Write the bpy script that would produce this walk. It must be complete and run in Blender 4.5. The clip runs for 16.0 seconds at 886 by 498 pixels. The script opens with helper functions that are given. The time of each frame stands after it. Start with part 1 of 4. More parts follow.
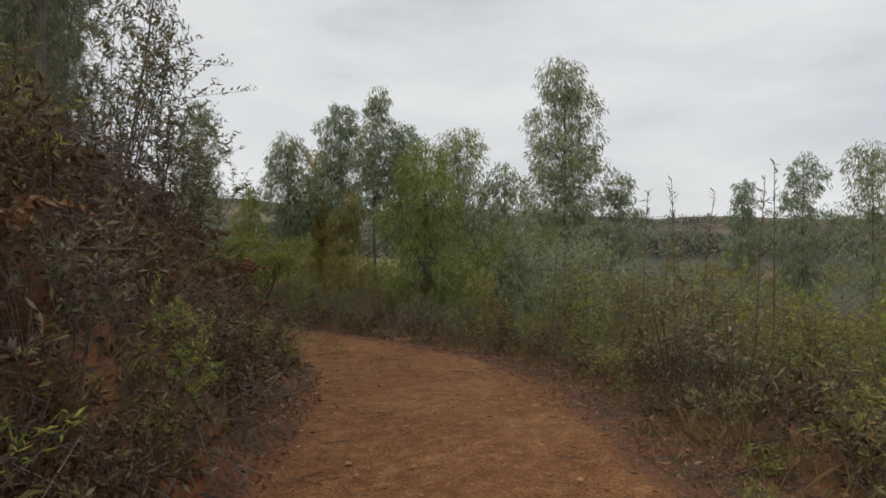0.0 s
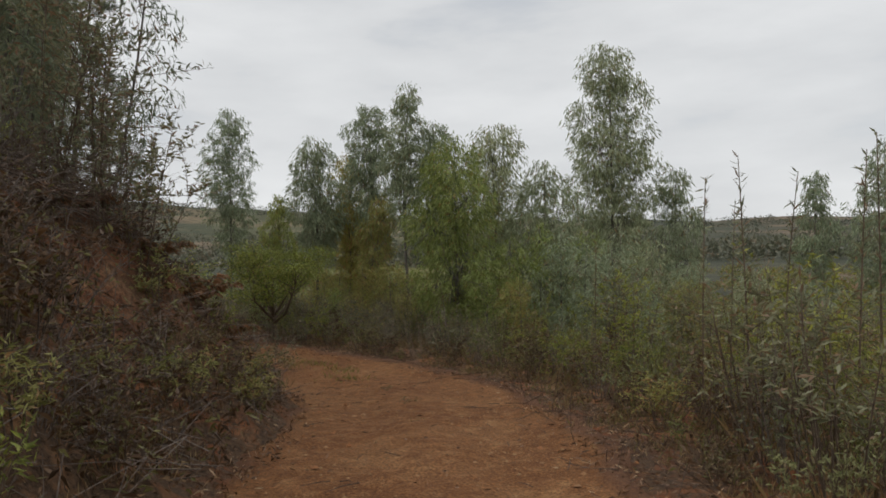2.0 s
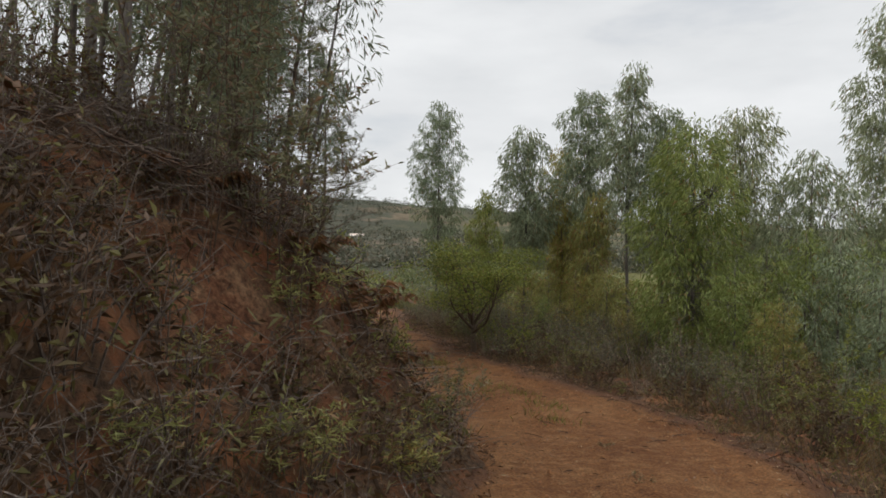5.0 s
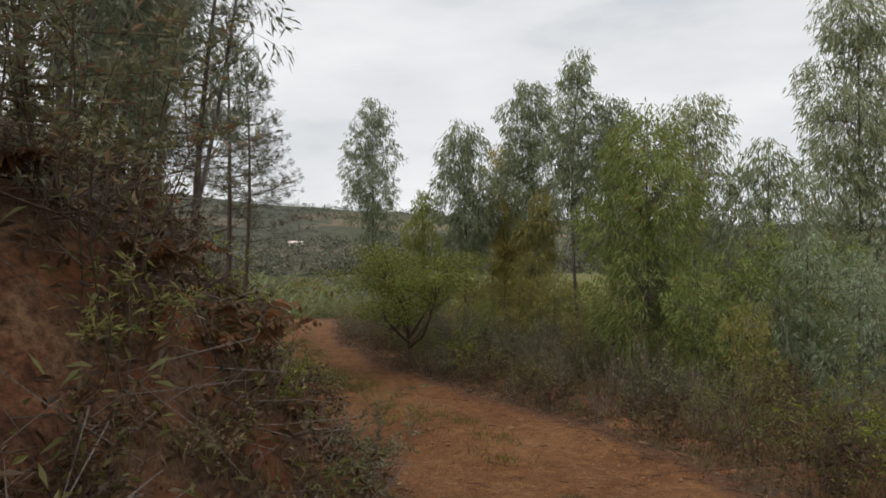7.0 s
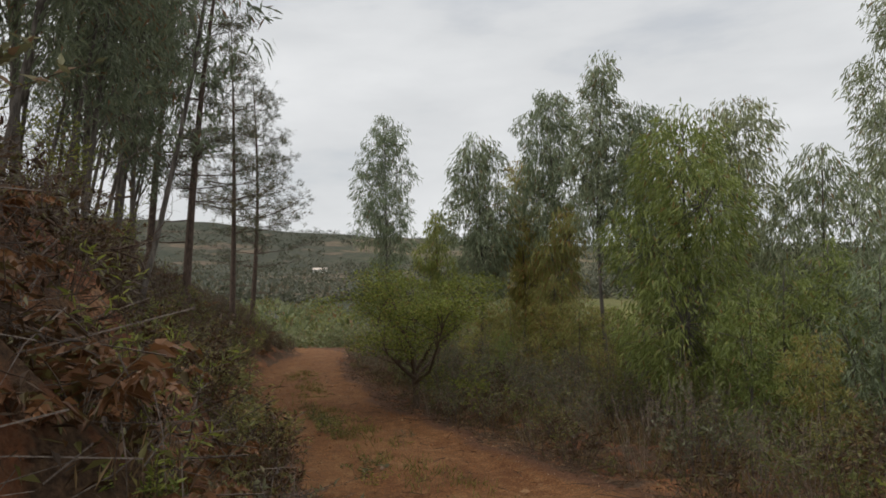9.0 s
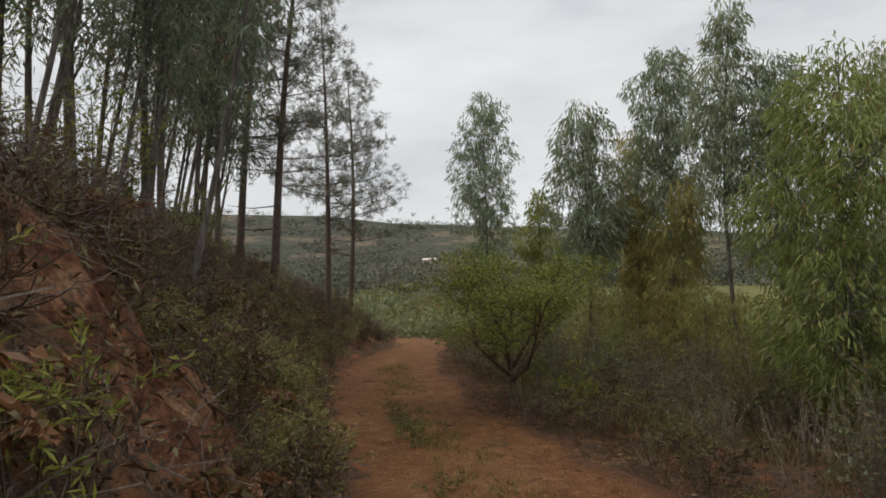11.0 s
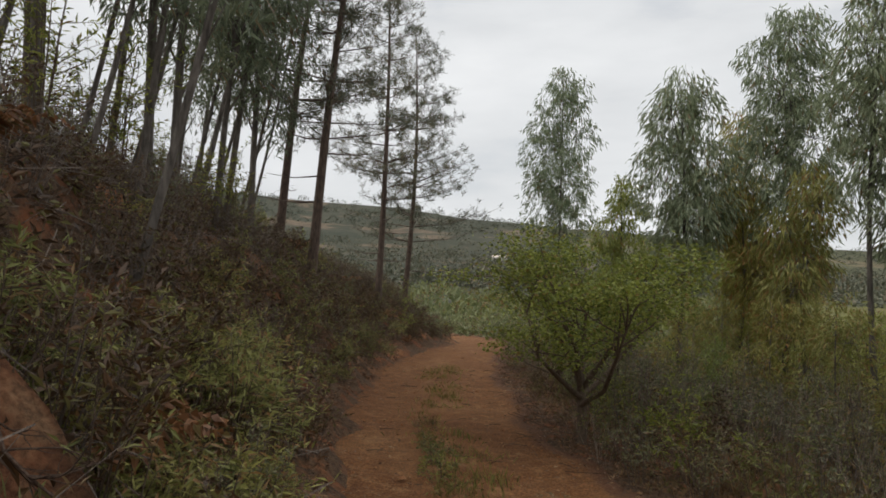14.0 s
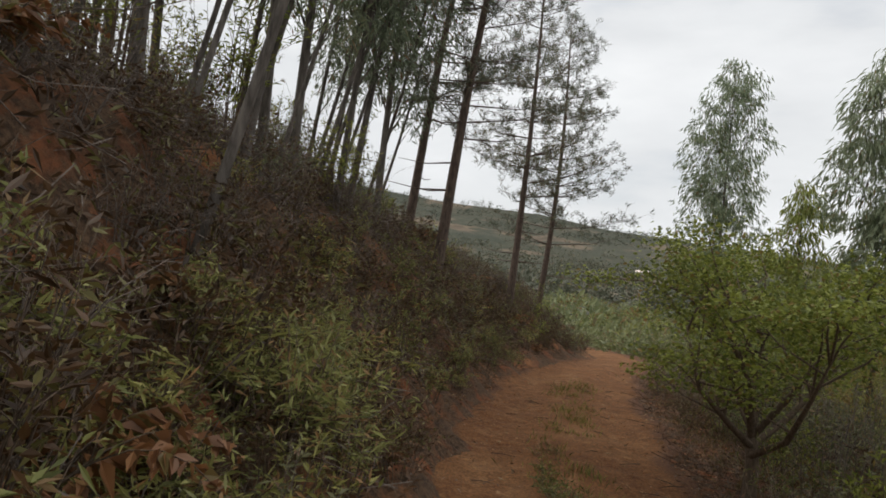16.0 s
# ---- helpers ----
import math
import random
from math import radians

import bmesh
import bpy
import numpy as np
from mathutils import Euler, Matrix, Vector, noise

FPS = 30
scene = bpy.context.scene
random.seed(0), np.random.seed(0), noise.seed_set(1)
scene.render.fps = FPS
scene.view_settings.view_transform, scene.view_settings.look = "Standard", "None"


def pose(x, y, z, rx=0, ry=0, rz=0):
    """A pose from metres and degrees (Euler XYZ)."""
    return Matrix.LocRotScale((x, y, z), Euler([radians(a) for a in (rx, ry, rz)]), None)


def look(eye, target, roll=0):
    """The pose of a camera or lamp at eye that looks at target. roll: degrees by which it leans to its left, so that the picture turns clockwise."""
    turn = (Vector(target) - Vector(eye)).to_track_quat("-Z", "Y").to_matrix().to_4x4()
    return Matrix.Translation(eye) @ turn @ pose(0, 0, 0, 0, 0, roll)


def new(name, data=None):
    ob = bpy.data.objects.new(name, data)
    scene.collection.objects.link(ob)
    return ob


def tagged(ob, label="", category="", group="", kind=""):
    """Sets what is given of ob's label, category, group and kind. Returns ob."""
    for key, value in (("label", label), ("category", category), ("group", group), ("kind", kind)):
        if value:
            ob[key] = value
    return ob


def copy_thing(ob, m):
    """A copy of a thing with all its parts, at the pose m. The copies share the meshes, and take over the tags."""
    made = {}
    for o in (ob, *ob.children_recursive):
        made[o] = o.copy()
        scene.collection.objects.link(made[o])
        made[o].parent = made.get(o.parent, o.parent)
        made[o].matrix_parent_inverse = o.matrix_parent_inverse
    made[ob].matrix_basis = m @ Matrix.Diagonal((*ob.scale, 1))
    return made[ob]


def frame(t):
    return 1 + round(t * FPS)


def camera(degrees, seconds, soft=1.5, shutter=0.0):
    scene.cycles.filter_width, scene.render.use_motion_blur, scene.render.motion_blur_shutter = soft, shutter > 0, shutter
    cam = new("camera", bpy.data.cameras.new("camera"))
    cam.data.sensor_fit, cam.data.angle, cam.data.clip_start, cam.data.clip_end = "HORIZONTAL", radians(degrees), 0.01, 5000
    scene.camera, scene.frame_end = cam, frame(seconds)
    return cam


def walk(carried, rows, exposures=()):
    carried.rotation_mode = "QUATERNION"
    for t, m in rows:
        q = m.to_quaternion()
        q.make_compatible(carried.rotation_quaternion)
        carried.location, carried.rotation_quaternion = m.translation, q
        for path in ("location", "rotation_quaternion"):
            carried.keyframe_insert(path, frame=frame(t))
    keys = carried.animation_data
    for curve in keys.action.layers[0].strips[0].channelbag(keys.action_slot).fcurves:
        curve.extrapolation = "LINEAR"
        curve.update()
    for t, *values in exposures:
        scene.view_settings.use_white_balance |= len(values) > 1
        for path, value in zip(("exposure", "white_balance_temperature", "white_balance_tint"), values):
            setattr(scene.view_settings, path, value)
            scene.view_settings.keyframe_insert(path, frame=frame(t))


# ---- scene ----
cam = camera(63.8, 16.0, soft=1.7)
METRES, EYE, TILT, LEAN, TURN = 13.0, 1.65, -1.0, 0.0, 0.0
ROWS = [
    (0.0, 0.0, 0.0, 0.0, 0.0, 0.0, -0.0),
    (0.5, 0.0166, 0.0358, -0.0008, -0.82, 0.12, 1.71),
    (1.0, 0.0241, 0.0699, -0.001, 0.18, 0.47, 0.46),
    (1.5, 0.0338, 0.1055, -0.0006, 0.86, 0.6, 0.33),
    (2.0, 0.0397, 0.1383, -0.0003, 4.32, 0.72, 1.28),
    (2.5, 0.0425, 0.1742, 0.0025, 6.18, 0.65, 1.36),
    (3.0, 0.0436, 0.2074, 0.0026, 13.79, 0.48, 1.71),
    (3.5, 0.0365, 0.2383, 0.0022, 20.92, 0.85, -0.19),
    (6.0, -0.0198, 0.3816, 0.0077, 19.77, 0.81, -2.56),
    (6.5, -0.0249, 0.4146, 0.0066, 16.22, 0.94, -0.53),
    (7.0, -0.03, 0.4435, 0.0074, 16.46, 1.21, 0.43),
    (7.5, -0.0357, 0.4748, 0.0079, 16.57, 3.02, -0.94),
    (8.0, -0.0368, 0.5055, 0.0075, 17.2, 3.46, 0.01),
    (8.5, -0.0422, 0.5356, 0.0072, 16.94, 3.74, -0.56),
    (9.0, -0.0444, 0.5658, 0.0056, 18.46, 3.33, 0.74),
    (11.5, -0.0836, 0.7123, -0.0026, 29.27, 2.43, -0.28),
    (12.0, -0.0987, 0.7409, -0.0051, 30.67, 2.93, -3.45),
    (12.5, -0.112, 0.7694, -0.0059, 33.89, 5.58, -4.5),
    (13.0, -0.1234, 0.7967, -0.0064, 34.37, 3.97, -2.92),
    (13.5, -0.1342, 0.8257, -0.0074, 32.32, 3.77, -2.12),
    (14.0, -0.1442, 0.8512, -0.0087, 32.78, 2.32, -2.38),
    (14.5, -0.1601, 0.8766, -0.0112, 32.98, 1.86, -2.98),
    (15.0, -0.1708, 0.9018, -0.0137, 37.83, 2.23, -2.54),
    (15.5, -0.1863, 0.9226, -0.016, 40.08, 1.46, -6.6),
    (16.0, -0.2015, 0.9433, -0.0168, 43.92, 1.89, -6.87),
]
walk(cam, [(t, pose(0, 0, EYE, TILT, LEAN, TURN) @ pose(METRES * x, METRES * y, METRES * z, 90 + pitch, roll, yaw)) for t, x, y, z, yaw, pitch, roll in ROWS],
     [(0, -0.04), (3.0, -0.06), (3.5, 0.10), (6.0, 0.12), (6.5, 0.02), (7.0, 0.13), (8.0, 0.06), (9.0, -0.03), (11.5, 0.04), (12.5, 0.06), (14.0, 0.08), (14.5, 0.16), (15.0, 0.14), (15.5, 0.24), (16.0, 0.18)])

# ---- world, sun and sky ----
SUN_ELEV, SUN_ROT = 46.0, 238.0
world = bpy.data.worlds.new("overcast_sky")
scene.world = world
world.use_nodes = True
wn, wl = world.node_tree.nodes, world.node_tree.links
wn.clear()
w_out = wn.new("ShaderNodeOutputWorld")
w_bg = wn.new("ShaderNodeBackground")
w_sky = wn.new("ShaderNodeTexSky")
w_sky.sky_type, w_sky.sun_disc = "NISHITA", False
w_sky.sun_elevation, w_sky.sun_rotation = radians(SUN_ELEV), radians(SUN_ROT)
w_scale = wn.new("ShaderNodeVectorMath")
w_scale.operation = "SCALE"
w_scale.inputs["Scale"].default_value = 0.11
w_coord = wn.new("ShaderNodeTexCoord")
w_map = wn.new("ShaderNodeMapping")
w_map.inputs["Scale"].default_value = (1.0, 1.0, 3.4)
w_noise = wn.new("ShaderNodeTexNoise")
w_noise.inputs["Scale"].default_value = 2.6
w_noise.inputs["Detail"].default_value = 7.0
w_noise.inputs["Roughness"].default_value = 0.52
w_ramp = wn.new("ShaderNodeValToRGB")
w_ramp.color_ramp.elements[0].position, w_ramp.color_ramp.elements[0].color = 0.34, (0.652, 0.668, 0.685, 1)
w_ramp.color_ramp.elements[1].position, w_ramp.color_ramp.elements[1].color = 0.68, (0.826, 0.838, 0.848, 1)
w_mix = wn.new("ShaderNodeMix")
w_mix.data_type = "RGBA"
w_cover = wn.new("ShaderNodeMapRange")
w_cover.inputs["From Min"].default_value, w_cover.inputs["From Max"].default_value = 0.30, 0.44
w_cover.inputs["To Min"].default_value, w_cover.inputs["To Max"].default_value = 0.80, 0.98
wl.new(w_coord.outputs["Generated"], w_map.inputs["Vector"])
wl.new(w_map.outputs["Vector"], w_noise.inputs["Vector"])
wl.new(w_noise.outputs["Fac"], w_ramp.inputs["Fac"])
wl.new(w_noise.outputs["Fac"], w_cover.inputs["Value"])
wl.new(w_sky.outputs["Color"], w_scale.inputs[0])
wl.new(w_cover.outputs["Result"], w_mix.inputs["Factor"])
wl.new(w_scale.outputs["Vector"], w_mix.inputs["A"])
wl.new(w_ramp.outputs["Color"], w_mix.inputs["B"])
w_xyz = wn.new("ShaderNodeSeparateXYZ")
wl.new(w_coord.outputs["Generated"], w_xyz.inputs[0])
w_zen = wn.new("ShaderNodeMapRange")
w_zen.interpolation_type = "SMOOTHSTEP"
w_zen.inputs["From Min"].default_value, w_zen.inputs["From Max"].default_value = 0.30, 1.0
w_zen.inputs["To Min"].default_value, w_zen.inputs["To Max"].default_value = 1.0, 2.3
wl.new(w_xyz.outputs["Z"], w_zen.inputs["Value"])
w_lift = wn.new("ShaderNodeVectorMath")
w_lift.operation = "SCALE"
wl.new(w_mix.outputs["Result"], w_lift.inputs[0])
wl.new(w_zen.outputs["Result"], w_lift.inputs["Scale"])
wl.new(w_lift.outputs["Vector"], w_bg.inputs["Color"])
w_bg.inputs["Strength"].default_value = 1.0
wl.new(w_bg.outputs["Background"], w_out.inputs["Surface"])

sun = new("sun", bpy.data.lights.new("sun", "SUN"))
sun.data.energy, sun.data.angle, sun.data.color = 1.35, radians(30), (1.0, 0.95, 0.88)
sun.matrix_world = look((0, 0, 60), (0 - 60 * math.sin(radians(SUN_ROT)) / math.tan(radians(SUN_ELEV)), 0 - 60 * math.cos(radians(SUN_ROT)) / math.tan(radians(SUN_ELEV)), 0))


# ---- materials ----
def material(name, rough=0.8, spec=0.3):
    m = bpy.data.materials.new(name)
    m.use_nodes = True
    b = m.node_tree.nodes["Principled BSDF"]
    b.inputs["Roughness"].default_value = rough
    b.inputs["Specular IOR Level"].default_value = spec
    return m, m.node_tree.nodes, m.node_tree.links, b


def noise_node(n, l, vec, scale, detail=5.0, rough=0.55):
    t = n.new("ShaderNodeTexNoise")
    t.inputs["Scale"].default_value, t.inputs["Detail"].default_value, t.inputs["Roughness"].default_value = scale, detail, rough
    l.new(vec, t.inputs["Vector"])
    return t.outputs["Fac"]


def ramp(n, l, fac, stops):
    r = n.new("ShaderNodeValToRGB")
    e = r.color_ramp.elements
    while len(e) < len(stops):
        e.new(0.5)
    for k, (p, c) in enumerate(stops):
        e[k].position, e[k].color = p, (*c, 1)
    l.new(fac, r.inputs["Fac"])
    return r.outputs["Color"]


def mixed(n, l, fac, a, b, mode="MIX"):
    x = n.new("ShaderNodeMix")
    x.data_type, x.blend_type = "RGBA", mode
    for sock, v in (("Factor", fac), ("A", a), ("B", b)):
        if isinstance(v, (int, float)):
            x.inputs[sock].default_value = v
        elif isinstance(v, tuple):
            x.inputs[sock].default_value = (*v, 1)
        else:
            l.new(v, x.inputs[sock])
    return x.outputs["Result"]


def bumped(n, l, b, height, strength, dist):
    u = n.new("ShaderNodeBump")
    u.inputs["Strength"].default_value, u.inputs["Distance"].default_value = strength, dist
    l.new(height, u.inputs["Height"])
    l.new(u.outputs["Normal"], b.inputs["Normal"])


def step_range(n, l, fac, lo, hi):
    r = n.new("ShaderNodeMapRange")
    r.inputs["From Min"].default_value, r.inputs["From Max"].default_value = lo, hi
    l.new(fac, r.inputs["Value"])
    return r.outputs["Result"]


def soil_material():
    """Hillside soil: red and ochre earth with dry litter and dull grass further off."""
    m, n, l, b = material("hillside_soil", 0.95, 0.15)
    pos = n.new("ShaderNodeNewGeometry").outputs["Position"]
    big = noise_node(n, l, pos, 0.5, 6)
    mid = noise_node(n, l, pos, 3.0, 6, 0.65)
    fine = noise_node(n, l, pos, 22.0, 6, 0.7)
    earth = ramp(n, l, big, [(0.32, (0.12, 0.045, 0.022)), (0.5, (0.20, 0.073, 0.030)), (0.68, (0.29, 0.155, 0.075))])
    litter = ramp(n, l, fine, [(0.35, (0.035, 0.022, 0.014)), (0.65, (0.13, 0.078, 0.045))])
    near = mixed(n, l, step_range(n, l, mid, 0.36, 0.52), earth, litter)
    far_n = noise_node(n, l, pos, 0.012, 8, 0.62)
    far_f = noise_node(n, l, pos, 0.12, 8, 0.7)
    fields = ramp(n, l, far_n, [(0.44, (0.026, 0.032, 0.021)), (0.49, (0.052, 0.052, 0.034)), (0.53, (0.028, 0.033, 0.022)), (0.575, (0.17, 0.12, 0.080)), (0.61, (0.085, 0.056, 0.038)), (0.66, (0.040, 0.044, 0.028))])
    scrub = ramp(n, l, far_f, [(0.42, (0.027, 0.029, 0.020)), (0.58, (0.080, 0.073, 0.047))])
    far = mixed(n, l, 0.35, fields, scrub)
    at = n.new("ShaderNodeAttribute")
    at.attribute_name = "farness"
    both = mixed(n, l, at.outputs["Fac"], near, far)
    ex = n.new("ShaderNodeAttribute")
    ex.attribute_name = "exposed"
    clay = ramp(n, l, noise_node(n, l, pos, 2.2, 7, 0.65), [(0.38, (0.095, 0.036, 0.020)), (0.48, (0.18, 0.078, 0.040)), (0.60, (0.31, 0.185, 0.105))])
    clay = mixed(n, l, 0.7, clay, ramp(n, l, fine, [(0.38, (0.25, 0.23, 0.22)), (0.6, (1.2, 1.15, 1.1))]), "MULTIPLY")
    both = mixed(n, l, ex.outputs["Fac"], both, clay)
    md = n.new("ShaderNodeAttribute")
    md.attribute_name = "meadow"
    grassy = mixed(n, l, mid, ramp(n, l, far_f, [(0.38, (0.070, 0.078, 0.018)), (0.5, (0.150, 0.150, 0.034)), (0.62, (0.21, 0.19, 0.058))]), (0.07, 0.07, 0.02))
    l.new(mixed(n, l, md.outputs["Fac"], both, grassy), b.inputs["Base Color"])
    lumps = noise_node(n, l, pos, 7.0, 8, 0.7)
    bumped(n, l, b, mixed(n, l, 0.5, lumps, fine), 1.0, 0.09)
    return m


def track_material():
    m, n, l, b = material("red_dirt", 0.95, 0.15)
    pos = n.new("ShaderNodeNewGeometry").outputs["Position"]
    big = noise_node(n, l, pos, 0.9, 6, 0.6)
    mid = noise_node(n, l, pos, 6.0, 7, 0.68)
    fine = noise_node(n, l, pos, 45.0, 5, 0.7)
    earth = ramp(n, l, big, [(0.3, (0.098, 0.041, 0.015)), (0.5, (0.148, 0.067, 0.025)), (0.7, (0.210, 0.112, 0.048))])
    patch = ramp(n, l, mid, [(0.34, (0.065, 0.026, 0.011)), (0.52, (0.145, 0.062, 0.025)), (0.68, (0.26, 0.15, 0.072))])
    col = mixed(n, l, 0.5, earth, patch)
    grit = ramp(n, l, fine, [(0.36, (0.40, 0.36, 0.34)), (0.52, (1.0, 1.0, 1.0)), (0.70, (1.75, 1.7, 1.5))])
    col = mixed(n, l, 0.85, col, grit, "MULTIPLY")
    at = n.new("ShaderNodeAttribute")
    at.attribute_name = "edge"
    litter = ramp(n, l, fine, [(0.35, (0.045, 0.022, 0.013)), (0.65, (0.14, 0.066, 0.033))])
    add = n.new("ShaderNodeMath")
    add.operation = "ADD"
    l.new(at.outputs["Fac"], add.inputs[0])
    l.new(mid, add.inputs[1])
    col = mixed(n, l, step_range(n, l, add.outputs[0], 0.78, 1.12), col, litter)
    l.new(col, b.inputs["Base Color"])
    bumped(n, l, b, mixed(n, l, 0.5, mid, fine), 0.8, 0.035)
    return m


def leaf_material(name, dark, light, dry=None, dry_part=0.0, through_light=0.28, rough=0.5, spec=0.4):
    """Leaves: every leaf differs a little, every plant too, and some are dry."""
    m, n, l, b = material(name, rough, spec)
    isl = n.new("ShaderNodeNewGeometry").outputs["Random Per Island"]
    plant = n.new("ShaderNodeObjectInfo").outputs["Random"]
    col = mixed(n, l, isl, dark, light)
    if dry:
        col = mixed(n, l, step_range(n, l, isl, 1.0 - dry_part, 1.02 - dry_part), col, dry)
    tint = ramp(n, l, plant, [(0.0, (0.84, 0.88, 0.86)), (0.5, (1.0, 1.0, 1.0)), (1.0, (1.12, 1.05, 0.94))])
    col = mixed(n, l, 1.0, col, tint, "MULTIPLY")
    l.new(col, b.inputs["Base Color"])
    t = n.new("ShaderNodeBsdfTranslucent")
    l.new(col, t.inputs["Color"])
    s = n.new("ShaderNodeMixShader")
    s.inputs["Fac"].default_value = through_light
    l.new(b.outputs["BSDF"], s.inputs[1])
    l.new(t.outputs["BSDF"], s.inputs[2])
    l.new(s.outputs["Shader"], n["Material Output"].inputs["Surface"])
    return m


def bark_material(name, dark, light, scale=9.0):
    m, n, l, b = material(name, 0.9, 0.2)
    co = n.new("ShaderNodeTexCoord")
    mp = n.new("ShaderNodeMapping")
    mp.inputs["Scale"].default_value = (scale, scale, scale * 0.22)
    l.new(co.outputs["Object"], mp.inputs["Vector"])
    f = noise_node(n, l, mp.outputs["Vector"], 2.0, 6, 0.65)
    l.new(ramp(n, l, f, [(0.32, dark), (0.68, light)]), b.inputs["Base Color"])
    bumped(n, l, b, f, 0.6, 0.02)
    return m


SOIL, DIRT = soil_material(), track_material()
EUC = leaf_material("eucalyptus_leaf", (0.135, 0.165, 0.090), (0.33, 0.365, 0.225), (0.22, 0.15, 0.07), 0.05, 0.42)
EUC_GREEN = leaf_material("young_eucalyptus_leaf", (0.11, 0.145, 0.032), (0.29, 0.325, 0.092), (0.24, 0.15, 0.05), 0.05, 0.42)
# darker copy of the eucalyptus leaf for the bank trees, shade put into its colour
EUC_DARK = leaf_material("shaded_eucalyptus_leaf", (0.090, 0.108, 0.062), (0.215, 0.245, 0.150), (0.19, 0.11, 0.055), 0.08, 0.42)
EUC_RUST = leaf_material("rusty_eucalyptus_leaf", (0.18, 0.185, 0.050), (0.36, 0.33, 0.10), (0.30, 0.18, 0.065), 0.16, 0.42)
PINE = leaf_material("pine_needle", (0.065, 0.075, 0.048), (0.15, 0.155, 0.10), (0.17, 0.12, 0.06), 0.12, 0.3)
SHRUB = leaf_material("shrub_leaf", (0.060, 0.066, 0.016), (0.27, 0.27, 0.085), (0.20, 0.12, 0.05), 0.20, 0.4)
SHRUB_GREEN = leaf_material("bright_shrub_leaf", (0.095, 0.115, 0.018), (0.33, 0.345, 0.066), (0.25, 0.17, 0.05), 0.08, 0.42)
SHRUB_GREY = leaf_material("grey_shrub_leaf", (0.095, 0.098, 0.050), (0.24, 0.235, 0.13), (0.18, 0.115, 0.065), 0.22, 0.35)
SHRUB_BROWN = leaf_material("dry_shrub_leaf", (0.030, 0.016, 0.007), (0.135, 0.070, 0.028), (0.13, 0.115, 0.036), 0.28)
FERN = leaf_material("dead_fern", (0.11, 0.048, 0.020), (0.26, 0.125, 0.052), (0.13, 0.095, 0.035), 0.2)
SHOOT = leaf_material("pale_shoot_leaf", (0.105, 0.110, 0.030), (0.38, 0.37, 0.125), (0.27, 0.16, 0.07), 0.2, 0.42)
STRAW = leaf_material("dry_grass", (0.11, 0.072, 0.034), (0.27, 0.19, 0.095), (0.12, 0.12, 0.04), 0.2, 0.2)
MEADOW = leaf_material("meadow_leaf", (0.11, 0.12, 0.022), (0.27, 0.28, 0.055), (0.12, 0.11, 0.04), 0.25, 0.42)
FARBUSH = leaf_material("valley_bush_leaf", (0.11, 0.125, 0.052), (0.27, 0.28, 0.13), (0.16, 0.13, 0.07), 0.15, 0.35)
FARWOOD = leaf_material("far_wood_leaf", (0.050, 0.058, 0.040), (0.11, 0.116, 0.078), (0.14, 0.12, 0.085), 0.15, 0.25)
BARK_EUC = bark_material("eucalyptus_bark", (0.050, 0.042, 0.036), (0.17, 0.148, 0.128))
BARK_PINE = bark_material("pine_bark", (0.045, 0.032, 0.026), (0.14, 0.10, 0.078), 14)
STEM = bark_material("shrub_stem", (0.055, 0.040, 0.028), (0.16, 0.115, 0.08), 30)
DEAD = bark_material("dead_wood", (0.058, 0.044, 0.036), (0.21, 0.168, 0.138), 25)
STALK = bark_material("dry_stalk", (0.13, 0.095, 0.072), (0.34, 0.27, 0.21), 25)
ROOT = bark_material("dark_root", (0.035, 0.022, 0.016), (0.11, 0.07, 0.048), 20)
STONE = leaf_material("pale_stone", (0.15, 0.070, 0.028), (0.33, 0.20, 0.10), (0.20, 0.085, 0.032), 0.4, 0.0, 0.9)
LITTER = leaf_material("fallen_leaf", (0.055, 0.026, 0.012), (0.19, 0.095, 0.042), (0.28, 0.18, 0.095), 0.12, 0.1)
PLASTER, _n, _l, _b = material("white_plaster", 0.85, 0.2)
_g = _n.new("ShaderNodeNewGeometry").outputs["Position"]
_l.new(ramp(_n, _l, noise_node(_n, _l, _g, 0.8), [(0.3, (0.72, 0.71, 0.68)), (0.7, (0.82, 0.81, 0.79))]), _b.inputs["Base Color"])
ROOF, _n, _l, _b = material("clay_roof", 0.85, 0.2)
_g = _n.new("ShaderNodeNewGeometry").outputs["Position"]
_l.new(ramp(_n, _l, noise_node(_n, _l, _g, 1.5), [(0.3, (0.50, 0.40, 0.34)), (0.7, (0.62, 0.54, 0.48))]), _b.inputs["Base Color"])
GLASSDARK, _n, _l, _b = material("dark_window", 0.2, 0.5)
_b.inputs["Base Color"].default_value = (0.03, 0.03, 0.035, 1)

# ---- the lie of the land ----
LINE = np.array([(0.1, -30), (0.1, 0), (0.08, 5), (-0.2, 8.2), (-0.8, 11.0), (-2.3, 13.45), (-4.25, 15.6), (-6.65, 18.4), (-8.1, 20.6), (-9.7, 23.1), (-10.9, 25.4), (-12.1, 28), (-13.6, 31.6), (-16.2, 35.4), (-21, 39), (-29, 42)], float)
_k = []
for _i in range(len(LINE) - 1):
    p0, p1, p2, p3 = LINE[max(_i - 1, 0)], LINE[_i], LINE[_i + 1], LINE[min(_i + 2, len(LINE) - 1)]
    for _u in np.linspace(0, 1, 8, endpoint=False):
        _k.append(0.5 * (2 * p1 + (p2 - p0) * _u + (2 * p0 - 5 * p1 + 4 * p2 - p3) * _u ** 2 + (3 * p1 - p0 - 3 * p2 + p3) * _u ** 3))
PATHLINE = np.array(_k + [LINE[-1]])
HALF = 1.48


